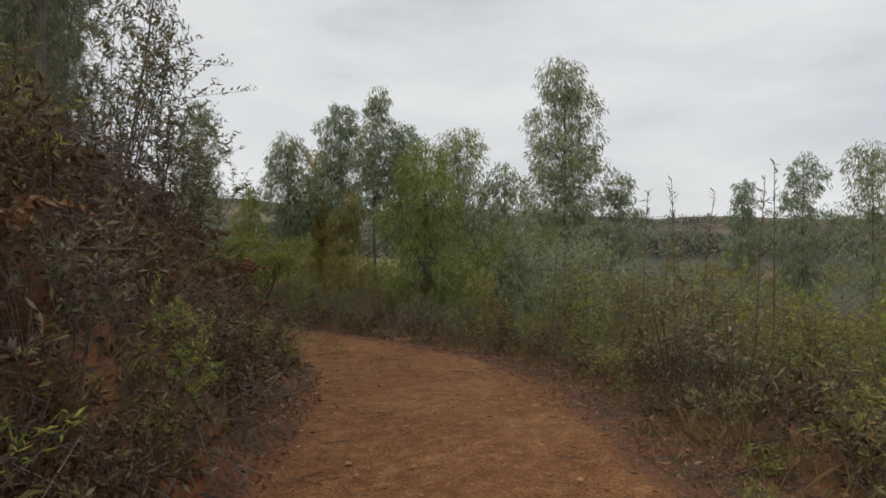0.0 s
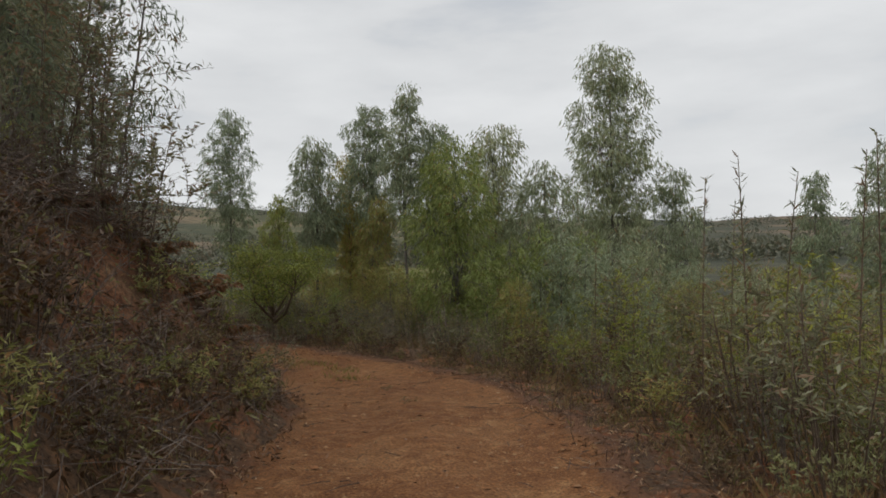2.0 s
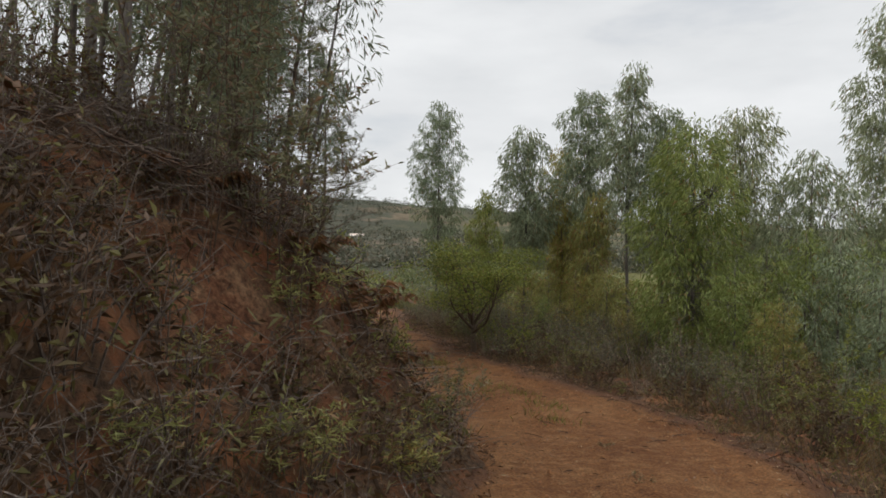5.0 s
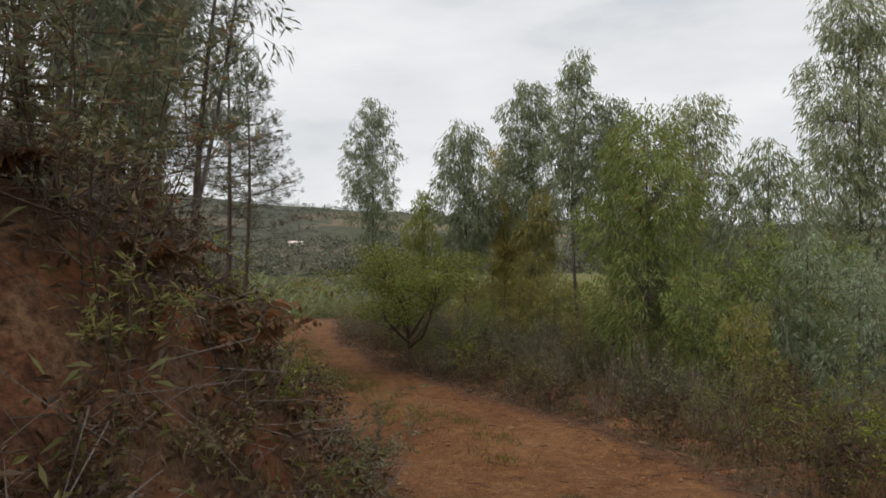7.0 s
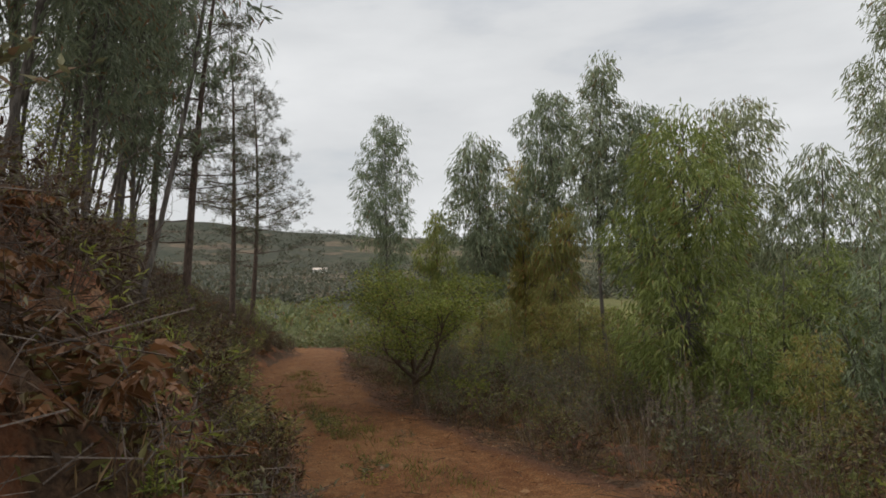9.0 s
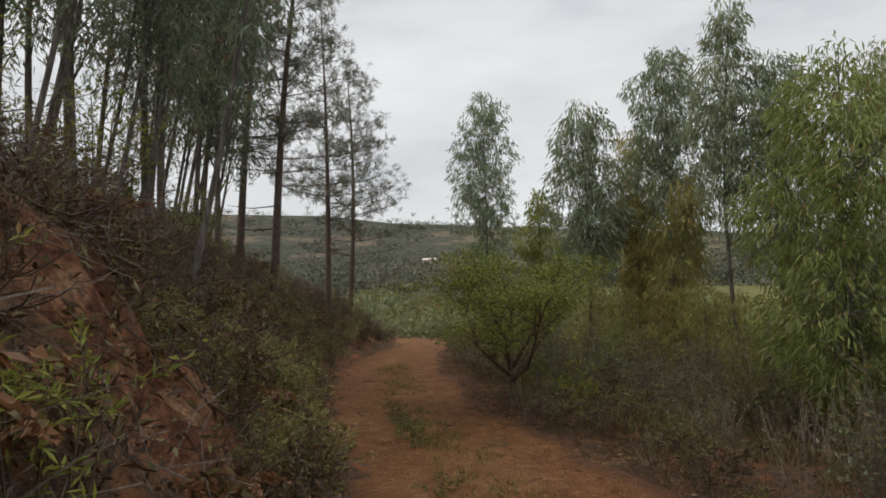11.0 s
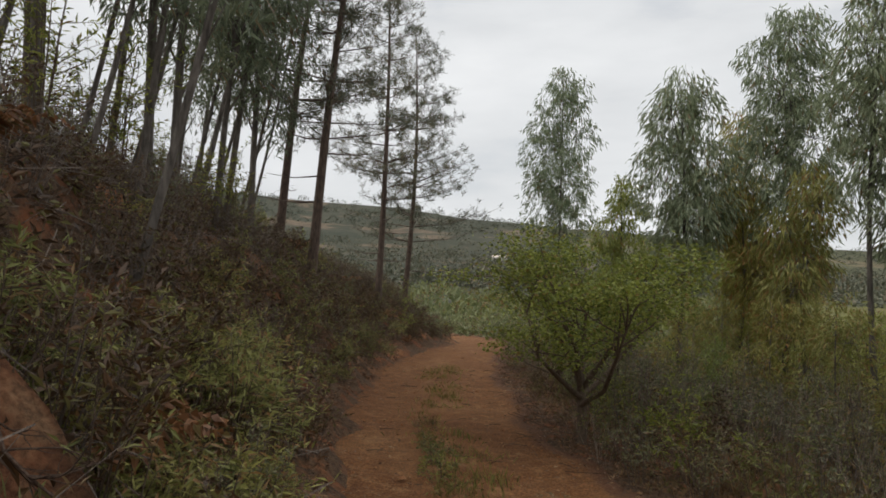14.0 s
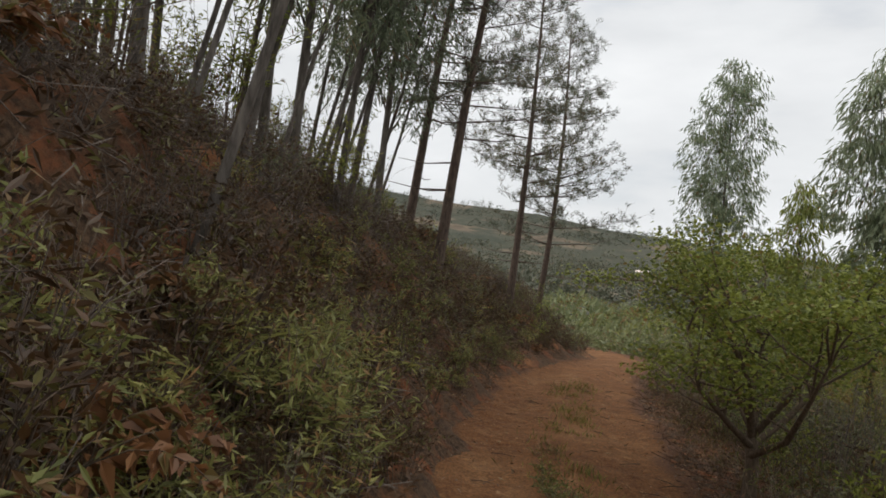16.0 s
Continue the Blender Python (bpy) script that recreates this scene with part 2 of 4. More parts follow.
def half_at(y):
    """Half the track's width, which narrows beyond the bend."""
    return HALF - 0.25 * smooth(12, 17, y) - 0.3 * smooth(22, 32, y)


def lateral(x, y):
    """Signed distance from the track's middle line (left is negative) and the y of its nearest place."""
    x, y = np.asarray(x, float), np.asarray(y, float)
    best, side, at = np.full(x.shape, 1e9), np.zeros(x.shape), np.zeros(x.shape)
    for a, b in zip(PATHLINE[:-1], PATHLINE[1:]):
        v = b - a
        u = np.clip(((x - a[0]) * v[0] + (y - a[1]) * v[1]) / (v @ v), 0, 1)
        dx, dy = x - a[0] - u * v[0], y - a[1] - u * v[1]
        q = dx * dx + dy * dy
        ok = q < best
        best = np.where(ok, q, best)
        side = np.where(ok, np.sign(v[1] * dx - v[0] * dy), side)
        at = np.where(ok, a[1] + u * v[1], at)
    return np.sqrt(best) * side, at


def smooth(a, b, v):
    u = np.clip((v - a) / (b - a), 0, 1)
    return u * u * (3 - 2 * u)


def track_z(y):
    return np.interp(y, (-30, 0, 6, 8, 9.3, 11.4, 12.3, 20, 28, 36, 45), (0.2, 0, 0, -0.1, -0.2, -0.34, -0.43, -0.66, -0.95, -1.5, -2.4))


def wavy(x, y, f, seed):
    return (np.sin(x * f + seed) * np.cos(y * f * 1.13 - seed * 2) + 0.5 * np.sin(x * f * 2.3 - y * f * 1.7 + seed * 3) + 0.3 * np.cos(x * f * 4.1 + y * f * 4.7 - seed))


def land(x, y, carve=True):
    """Height of the ground."""
    x, y = np.asarray(x, float), np.asarray(y, float)
    d, at = lateral(x, y)
    z = track_z(at)
    half = half_at(at)
    u, v = -d - half, d - half
    k = 1 - 0.25 * smooth(21, 28, at) - 0.5 * smooth(27, 38, at)
    bank = k * (2.65 * smooth(-0.35, 2.9, u + 0.25 * wavy(x, y, 1.3, 2)) + 1.0 * smooth(2.2, 6.5, u)) - 0.05 * np.clip(u - 8, 0, 40)
    drop = -0.13 * np.clip(v - 0.3, 0, 14) - 0.03 * np.clip(v - 14, 0, 40)
    z = z + np.where(d < 0, bank, drop)
    off = smooth(0.0, 1.2, np.abs(d) - half)
    face = np.exp(-(((x + 4.6) / 0.95) ** 2 + ((y - 11.75) / 1.45) ** 2))
    z = z + face * (0.15 * wavy(x, y, 4.3, 7) + 0.11 * wavy(x, y, 8.7, 3) + 0.05 * wavy(x, y, 15.0, 5))
    z = z + off * (0.09 * wavy(x, y, 1.9, 1) + 0.05 * wavy(x, y, 4.7, 5))
    if carve:
        z = z - 0.10 * (1 - smooth(-0.25, 0.1, np.abs(d) - half))
    r = np.hypot(x + 3, y - 10)
    az = np.degrees(np.arctan2(-(x + 3), y - 10))
    ridge = 700 * np.tan(np.radians(np.interp(az, (-180, -90, -24, 3, 26, 41, 60, 110, 180), (1.5, 1.2, 1.45, 2.4, 3.9, 5.1, 5.8, 4.2, 1.5)))) + 1.5 * wavy(az * 0.1, az * 0.07, 6, 1) + 1.0 * wavy(az * 0.1, az * 0.1, 23, 4)
    far = -3.5 + (ridge + 3.5) * np.clip((r - 70) / 630, 0, 1) ** 2.2 + np.clip(r / 500, 0, 1) * 1.3 * wavy(x, y, 0.016, 3)
    far = far + 3.0 * smooth(400, 470, r) * (1 - smooth(480, 640, r)) * smooth(10, 30, az)
    far = np.where(r > 700, far - 0.5 * (ridge + 3.5) * smooth(700, 1600, r), far)
    w = smooth(34, 80, r)
    return z * (1 - w) + far * w


def part(name, me, mat, parent, label=""):
    """Links a mesh as one object under a thing, or at top level when parent is None."""
    ob = new(name, me)
    if mat and not me.materials:
        me.materials.append(mat)
    if parent:
        ob.parent = parent
    if label:
        ob["label"] = label
    return ob


class Build:
    """Collects the tubes and leaves of one mesh."""

    def __init__(self):
        self.v, self.f, self.n = [], [], 0

    def add(self, verts, faces):
        self.v.append(np.asarray(verts, float).reshape(-1, 3))
        self.f.extend([tuple(int(i) + self.n for i in q) for q in faces])
        self.n += len(self.v[-1])

    def tube(self, pts, radii, sides=5):
        pts = np.asarray(pts, float)
        t = np.gradient(pts, axis=0)
        t /= np.linalg.norm(t, axis=1)[:, None] + 1e-9
        ref = np.array([1.0, 0.13, 0.07]) if abs(t[0][0]) < 0.8 else np.array([0.07, 1.0, 0.13])
        a = np.cross(t, ref)
        a /= np.linalg.norm(a, axis=1)[:, None] + 1e-9
        b = np.cross(t, a)
        w = np.linspace(0, 2 * np.pi, sides, endpoint=False)
        ring = pts[:, None, :] + np.asarray(radii)[:, None, None] * (np.cos(w)[None, :, None] * a[:, None, :] + np.sin(w)[None, :, None] * b[:, None, :])
        faces = []
        for i in range(len(pts) - 1):
            for j in range(sides):
                k = (j + 1) % sides
                faces.append((i * sides + j, i * sides + k, (i + 1) * sides + k, (i + 1) * sides + j))
        faces.append(tuple(range((len(pts) - 1) * sides, len(pts) * sides)))
        self.add(ring, faces)

    def leaves(self, base, way, length, width, rng, fold=0.25, droop=0.0):
        """Narrow leaves, folded along the midrib: two triangles each."""
        base, way = np.asarray(base, float), np.asarray(way, float)
        c = len(base)
        way = way / (np.linalg.norm(way, axis=1)[:, None] + 1e-9)
        side = np.cross(way, rng.normal(size=(c, 3)))
        side /= np.linalg.norm(side, axis=1)[:, None] + 1e-9
        nor = np.cross(way, side)
        length, width = np.broadcast_to(length, c)[:, None], np.broadcast_to(width, c)[:, None]
        mid = base + way * length * 0.42 + nor * width * fold
        tip = base + way * length - np.array([0, 0, 1.0]) * length * droop
        vs = np.stack([base, mid + side * width * 0.5, tip, mid - side * width * 0.5], 1).reshape(-1, 3)
        i = np.arange(c) * 4 + self.n
        self.f.extend(zip(i.tolist(), (i + 1).tolist(), (i + 2).tolist()))
        self.f.extend(zip(i.tolist(), (i + 2).tolist(), (i + 3).tolist()))
        self.v.append(vs)
        self.n += len(vs)

    def mesh(self, name, smooth_shade=False):
        me = bpy.data.meshes.new(name)
        me.from_pydata(np.concatenate(self.v).tolist(), [], self.f)
        if smooth_shade:
            me.shade_smooth()
        me.update()
        return me


# ---- ground and track ----
def axis(lo, hi, step, reach):
    mid = list(np.arange(lo, hi + 1e-6, step))
    grow, g, s = [], 0.0, step
    while g < reach:
        s *= 1.16
        g += s
        grow.append(g)
    return np.array([lo - v for v in grow[::-1]] + mid + [hi + v for v in grow])


gx, gy = axis(-18, 8, 0.17, 2600), axis(-3, 36, 0.17, 2600)
GX, GY = np.meshgrid(gx, gy)
GZ = land(GX, GY)
nx, ny = len(gx), len(gy)
quads = [(j * nx + i, j * nx + i + 1, (j + 1) * nx + i + 1, (j + 1) * nx + i) for j in range(ny - 1) for i in range(nx - 1)]
ground_mesh = bpy.data.meshes.new("ground")
ground_mesh.from_pydata(np.stack([GX, GY, GZ], -1).reshape(-1, 3).tolist(), [], quads)
farness = ground_mesh.attributes.new("farness", "FLOAT", "POINT")
farness.data.foreach_set("value", smooth(22, 60, np.hypot(GX + 3, GY - 10)).reshape(-1).astype(np.float32))
g_az = np.degrees(np.arctan2(-(GX + 3), GY - 10)) + 5 * np.sin(GX * 0.03 + GY * 0.021)
g_r = np.hypot(GX + 3, GY - 10)
cover = smooth(16, 30, g_r) * smooth(-16, -8, g_az) * (1 - smooth(17, 25, g_az)) * (1 - 0.8 * smooth(60, 260, g_r))
meadow_at = ground_mesh.attributes.new("meadow", "FLOAT", "POINT")
meadow_at.data.foreach_set("value", cover.reshape(-1).astype(np.float32))
cut = 1.25 * np.exp(-(((GX + 4.55) / 0.75) ** 2 + ((GY - 11.75) / 1.05) ** 2)) + 0.85 * np.exp(-(((GX + 3.2) / 0.6) ** 2 + ((GY - 7.9) / 0.9) ** 2)) + 0.6 * np.exp(-(((GX + 2.9) / 0.3) ** 2 + ((GY - 5.1) / 0.4) ** 2))
cut_at = ground_mesh.attributes.new("exposed", "FLOAT", "POINT")
cut_at.data.foreach_set("value", np.clip(cut, 0, 1).reshape(-1).astype(np.float32))
ground_mesh.shade_smooth()
ground = tagged(part("ground", ground_mesh, SOIL, None), "red earth hillside with dry litter and far scrubby hills", "ground", kind="structure")

seg = np.gradient(PATHLINE, axis=0)
arc = np.concatenate([[0], np.cumsum(np.linalg.norm(np.diff(PATHLINE, axis=0), axis=1))])
ts = np.arange(0, arc[-1], 0.14)
cx, cy = np.interp(ts, arc, PATHLINE[:, 0]), np.interp(ts, arc, PATHLINE[:, 1])
tx, ty = np.gradient(cx), np.gradient(cy)
tl = np.hypot(tx, ty)
tx, ty = tx / tl, ty / tl
lanes = np.linspace(-1, 1, 31)
half_t = half_at(cy)
half_l = half_t + 0.16 + 0.10 * np.sin(ts * 1.7) + 0.08 * np.sin(ts * 4.3 + 1)
half_r = half_t + 0.16 + 0.10 * np.sin(ts * 1.3 + 2) + 0.08 * np.sin(ts * 3.9)
W = np.where(lanes[None, :] < 0, half_l[:, None], half_r[:, None]) * lanes[None, :]
RX, RY = cx[:, None] + ty[:, None] * W, cy[:, None] - tx[:, None] * W
edge = smooth(0.66, 1.0, np.abs(lanes))[None, :] + 0 * W
RZ = track_z(cy)[:, None] + 0 * W
RZ = RZ - 0.035 * np.exp(-((np.abs(W - 0.1) - 0.72) / 0.26) ** 2) + 0.022 * np.exp(-((W - 0.1) / 0.3) ** 2)
RZ = RZ + 0.010 * wavy(RX, RY, 3.1, 1) + 0.007 * wavy(RX, RY, 9.0, 2) + 0.004 * wavy(RX, RY, 23.0, 6) + 0.02 * edge
RZ[:, 0] -= 0.22
RZ[:, -1] -= 0.22
nl = len(lanes)
road_mesh = bpy.data.meshes.new("dirt_track")
road_mesh.from_pydata(np.stack([RX, RY, RZ], -1).reshape(-1, 3).tolist(), [], [(j * nl + i, j * nl + i + 1, (j + 1) * nl + i + 1, (j + 1) * nl + i) for j in range(len(ts) - 1) for i in range(nl - 1)])
edge_at = road_mesh.attributes.new("edge", "FLOAT", "POINT")
edge_at.data.foreach_set("value", edge.reshape(-1).astype(np.float32))
road_mesh.shade_smooth()
road = tagged(part("road", road_mesh, DIRT, None), "red dirt track with shallow ruts and loose gravel", "dirt track", kind="structure")


def top_z(x, y):
    return float(land(np.array([x]), np.array([y]), True)[0])


# ---- trees ----
def eucalyptus(name, height, spread, bare, leaves_n, mat, seed, lean=0.0, label="", clump=0.42, trunk_r=None, shape=0.75, leaf=0.24, hang=1.0):
    """A slender tree: tapered trunk, rising limbs and clumps of hanging narrow leaves."""
    rng = np.random.default_rng(seed)
    thing = new(name)
    t = np.linspace(0, 1, 10)
    tr = trunk_r or 0.0048 * height + 0.014
    bend = rng.normal(0, 0.02 * height, 2)
    axis_pts = np.stack([lean * height * t + bend[0] * np.sin(t * 3.0), bend[1] * np.sin(t * 2.6), height * 0.97 * t], 1)
    b = Build()
    b.tube(axis_pts, tr * (1 - 0.93 * t) + 0.004, 7)
    part("trunk", b.mesh("trunk", True), BARK_EUC, thing, "slender grey-brown trunk")
    crown = Build()
    n_lobe = max(5, int(height * 1.5))
    weights, lobes = [], []
    for i in range(n_lobe):
        q = (i + 0.4) / n_lobe
        env = spread * ((0.62 + 0.38 * q / 0.35) if q < 0.35 else math.sqrt(max(0.03, 1 - ((q - 0.35) / 0.72) ** 2)))
        rl = env * rng.uniform(0.50, 0.68)
        a = i * 2.4 + rng.uniform(-0.6, 0.6)
        off = max(env - rl, 0) * rng.uniform(0.75, 1.15)
        h = bare + (1 - bare) * q
        if i == n_lobe - 1:
            off, rl = 0.0, spread * 0.42
            h = 1 - rl * 1.05 / height
        px = np.array([np.interp(h, t, axis_pts[:, k]) for k in range(3)])
        base_h = max(h - 0.5 * (off + 0.15) / height - 0.05, bare * 0.6)
        p0 = np.array([np.interp(base_h, t, axis_pts[:, k]) for k in range(3)])
        c = px + np.array([math.cos(a) * off, math.sin(a) * off, 0.0])
        r0 = max(0.008, tr * (1 - base_h) * 0.4)
        limbs = Build()
        limbs.tube([p0, p0 * 0.5 + c * 0.5 + np.array([0, 0, 0.06]), c + np.array([0, 0, rl * 0.3])], [r0, r0 * 0.6, 0.004], 4)
        lobes.append((c, rl, r0, limbs))
        weights.append(rl ** 2)
    weights = np.array(weights) / sum(weights)
    for (c, rl, r0, limbs), w in zip(lobes, weights):
        n_sub = max(8, int(leaves_n * w / 10))
        for _ in range(n_sub):
            v = rng.normal(0, 1, 3)
            v /= np.linalg.norm(v)
            v[2] = v[2] * 1.05 + 0.12
            g = c + v * rl * rng.uniform(0.35, 1.0) ** 0.6 * np.array([1, 1, 1.1])
            if rng.random() < 0.16:
                limbs.tube([c + np.array([0, 0, rl * 0.1]), (c + g) / 2 + np.array([0, 0, 0.05]), g], [r0 * 0.4, 0.006, 0.003], 3)
            m = 10
            pos = g + np.clip(rng.normal(0, 1, (m, 3)), -1.6, 1.6) * np.array([0.36, 0.36, 0.30]) * clump * 0.5
            way = rng.normal(0, 0.34, (m, 3)) + np.array([v[0] * 0.5, v[1] * 0.5, -hang])
            crown.leaves(pos, way, leaf * (0.6 + 0.6 * rng.random(m)), leaf * 0.17 * (0.7 + 0.6 * rng.random(m)), rng, 0.2, 0.1)
    for lobe in lobes:
        part("bough", lobe[3].mesh("bough", True), BARK_EUC, thing)
    part("crown", crown.mesh("crown"), mat, thing)
    return tagged(thing, label, "tree")


def pine(name, height, spread, bare, seed, lean=0.0, label="", density=1.0):
    rng = np.random.default_rng(seed)
    thing = new(name)
    t = np.linspace(0, 1, 12)
    bend = rng.normal(0, 0.012 * height, 2)
    ax = np.stack([lean * height * t + bend[0] * np.sin(t * 3), bend[1] * np.sin(t * 2.5), height * t], 1)
    b = Build()
    tr = 0.075 + 0.003 * height
    b.tube(ax, tr * (1 - 0.92 * t) + 0.004, 8)
    part("trunk", b.mesh("trunk", True), BARK_PINE, thing, "straight dark pine trunk")
    boughs, crown = [], Build()
    whorls = int(height * 2.1)
    for i in range(whorls):
        h = bare * 0.45 + (1 - bare * 0.45) * (i + rng.random() * 0.6) / whorls
        dead = h < bare
        p0 = np.array([np.interp(h, t, ax[:, k]) for k in range(3)])
        q = (h - bare) / (1 - bare)
        for _ in range(2 if dead else rng.integers(3, 6)):
            if dead and rng.random() < 0.45:
                continue
            a = rng.random() * 2 * np.pi
            ln = spread * (0.35 + 0.5 * rng.random()) if dead else spread * (1.02 - q) ** 0.7 * (0.55 + 0.6 * rng.random()) + 0.15
            out = np.array([math.cos(a), math.sin(a), 0.0])
            up = -0.05 if dead else 0.12 + 0.35 * q
            pts = [p0, p0 + out * ln * 0.5 + np.array([0, 0, up * ln * 0.4]), p0 + out * ln + np.array([0, 0, up * ln * 0.8 + 0.10 * ln])]
            r0 = 0.022 * (1 - 0.6 * h)
            limbs = Build()
            limbs.tube(pts, [r0, r0 * 0.55, 0.004], 4)
            boughs.append(limbs)
            if dead:
                continue
            sub = int((4 + ln * 6) * density)
            for s in range(sub):
                f = 0.3 + 0.7 * (s + rng.random()) / sub
                g = pts[0] * (1 - f) ** 2 + 2 * pts[1] * f * (1 - f) + pts[2] * f * f
                tw = g + rng.normal(0, 0.13, 3) + np.array([0, 0, 0.03])
                limbs.tube([g, tw], [0.005, 0.003], 3)
                c = 18
                crown.leaves(tw + rng.normal(0, 0.035, (c, 3)), rng.normal(0, 0.7, (c, 3)) + out * 0.5 + np.array([0, 0, 0.35]), 0.15 * (0.7 + 0.6 * rng.random(c)), 0.015, rng, 0.1)
    for bough in boughs:
        part("branch", bough.mesh("branch", True), BARK_PINE, thing)
    part("needle_crown", crown.mesh("needle_crown"), PINE, thing)
    return tagged(thing, label, "tree")


# ---- shrubs ----
def shrub(name, height, spread, stems_n, leaves_n, leaf, mat, seed, label, category="shrub", up=0.55, start=0.18, arch=0.1, width=0.24, twigs=2, stem_mat=None, stem_r=0.008, tufted=0.0, split=False):
    """Several stems from one root, each with twigs and leaves along it."""
    rng = np.random.default_rng(seed)
    thing = new(name)
    st, lv = Build(), Build()
    lines, own = [], []
    for i in range(stems_n):
        st = Build() if split else st
        a = rng.random() * 2 * np.pi
        rad = spread * math.sqrt(rng.random())
        h = height * (0.6 + 0.45 * rng.random()) * (1 - 0.35 * (rad / spread) ** 2)
        foot = np.array([math.cos(a), math.sin(a), 0]) * rad * 0.28 + np.array([0, 0, -0.08])
        head = np.array([math.cos(a) * rad, math.sin(a) * rad, h])
        mid = foot * 0.45 + head * 0.55 + np.array([0, 0, arch * h]) + rng.normal(0, 0.05 * height, 3)
        u = np.linspace(0, 1, 5)[:, None]
        pts = foot * (1 - u) ** 2 + 2 * mid * u * (1 - u) + head * u * u
        st.tube(pts, np.linspace(stem_r * (0.7 + 0.6 * rng.random()), 0.002, 5), 3)
        lines.append((pts, start))
        if split:
            own.append(st)
        for _ in range(twigs):
            k = rng.uniform(0.3, 0.85)
            p = np.array([np.interp(k, u[:, 0], pts[:, c]) for c in range(3)])
            e = p + rng.normal(0, 0.16 * height, 3) * np.array([1, 1, 0.5]) + np.array([0, 0, 0.14 * height])
            tw = np.array([p, (p + e) / 2 + rng.normal(0, 0.02, 3), e])
            st.tube(tw, [stem_r * 0.45, stem_r * 0.3, 0.0015], 3)
            lines.append((tw, 0.2))
    per = max(3, leaves_n // len(lines))
    for pts, s0 in lines:
        u = np.linspace(0, 1, len(pts))
        k = s0 + (1 - s0) * rng.random(per) ** (1 - tufted * 0.6)
        pos = np.stack([np.interp(k, u, pts[:, c]) for c in range(3)], 1) + rng.normal(0, 0.012, (per, 3))
        out = rng.normal(0, 0.75, (per, 3)) * np.array([1, 1, 0.6]) + np.array([0, 0, up])
        lv.leaves(pos, out, leaf * (0.55 + 0.75 * rng.random(per)), leaf * width * (0.7 + 0.6 * rng.random(per)), rng, 0.22, 0.12)
    for b in own or [st]:
        part("stem", b.mesh("stem", True), stem_mat or STEM, thing)
    part("foliage", lv.mesh("foliage"), mat, thing)
    return tagged(thing, label, category)


def fern(name, size, fronds, mat, seed, label):
    rng = np.random.default_rng(seed)
    thing = new(name)
    st, lv = Build(), Build()
    for i in range(fronds):
        a = rng.random() * 2 * np.pi
        out = np.array([math.cos(a), math.sin(a), 0])
        ln = size * (0.6 + 0.6 * rng.random())
        u = np.linspace(0, 1, 7)[:, None]
        p = np.array([0, 0, -0.05]) + out * ln * 0.75 * u + np.array([0, 0, 1.0]) * ln * (1.15 * u - 0.85 * u * u)
        st.tube(p, np.linspace(0.006, 0.0015, 7), 3)
        c = 46
        k = 0.25 + 0.75 * rng.random(c)
        pos = np.stack([np.interp(k, u[:, 0], p[:, j]) for j in range(3)], 1)
        side = np.cross(out, (0, 0, 1.0)) * np.where(rng.random(c) < 0.5, 1, -1)[:, None]
        lv.leaves(pos, side + out * 0.5 + rng.normal(0, 0.3, (c, 3)), ln * 0.24 * (1.15 - k), ln * 0.055, rng, 0.15, 0.3)
    part("stalk", st.mesh("stalk", True), STEM, thing)
    part("frond", lv.mesh("frond"), mat, thing)
    return tagged(thing, label, "fern")


def dead_branch(name, length, seed, label, mat=None, forks=10, r=0.014):
    """A dry fallen branch: a crooked main stem with bare side twigs."""
    rng = np.random.default_rng(seed)
    thing = new(name)

    def grow(b, p, way, ln, rad, depth):
        pts = [p]
        steps = 6
        for i in range(steps):
            way = way + rng.normal(0, 0.16, 3)
            way /= np.linalg.norm(way)
            pts.append(pts[-1] + way * ln / steps)
        b.tube(pts, np.linspace(rad, rad * 0.3, steps + 1), 5 if depth == 0 else 3)
        if depth == 1:
            for _ in range(4):
                k = rng.integers(1, steps + 1)
                w = way + rng.normal(0, 0.65, 3) * np.array([1, 1, 0.7])
                grow(b, pts[k], w / np.linalg.norm(w), ln * rng.uniform(0.2, 0.5), rad * 0.42, 2)
        return pts, way
    b = Build()
    pts, way = grow(b, np.zeros(3), np.array([1.0, 0, 0.12]), length, r, 0)
    part("main_stem", b.mesh("main_stem", True), mat or DEAD, thing)
    for _ in range(forks):
        b = Build()
        w = way + rng.normal(0, 0.65, 3) * np.array([1, 1, 0.7])
        grow(b, pts[rng.integers(1, 7)], w / np.linalg.norm(w), length * rng.uniform(0.2, 0.5), r * 0.45, 1)
        part("side_twig", b.mesh("side_twig", True), mat or DEAD, thing)
    return tagged(thing, label, "branch")


# ---- trees beside the track ----
def stand(ob, x, y, turn=0.0, sink=0.05, scale=1.0):
    ob.matrix_world = pose(x, y, top_z(x, y) - sink, 0, 0, turn) @ Matrix.Scale(scale, 4)
    return ob


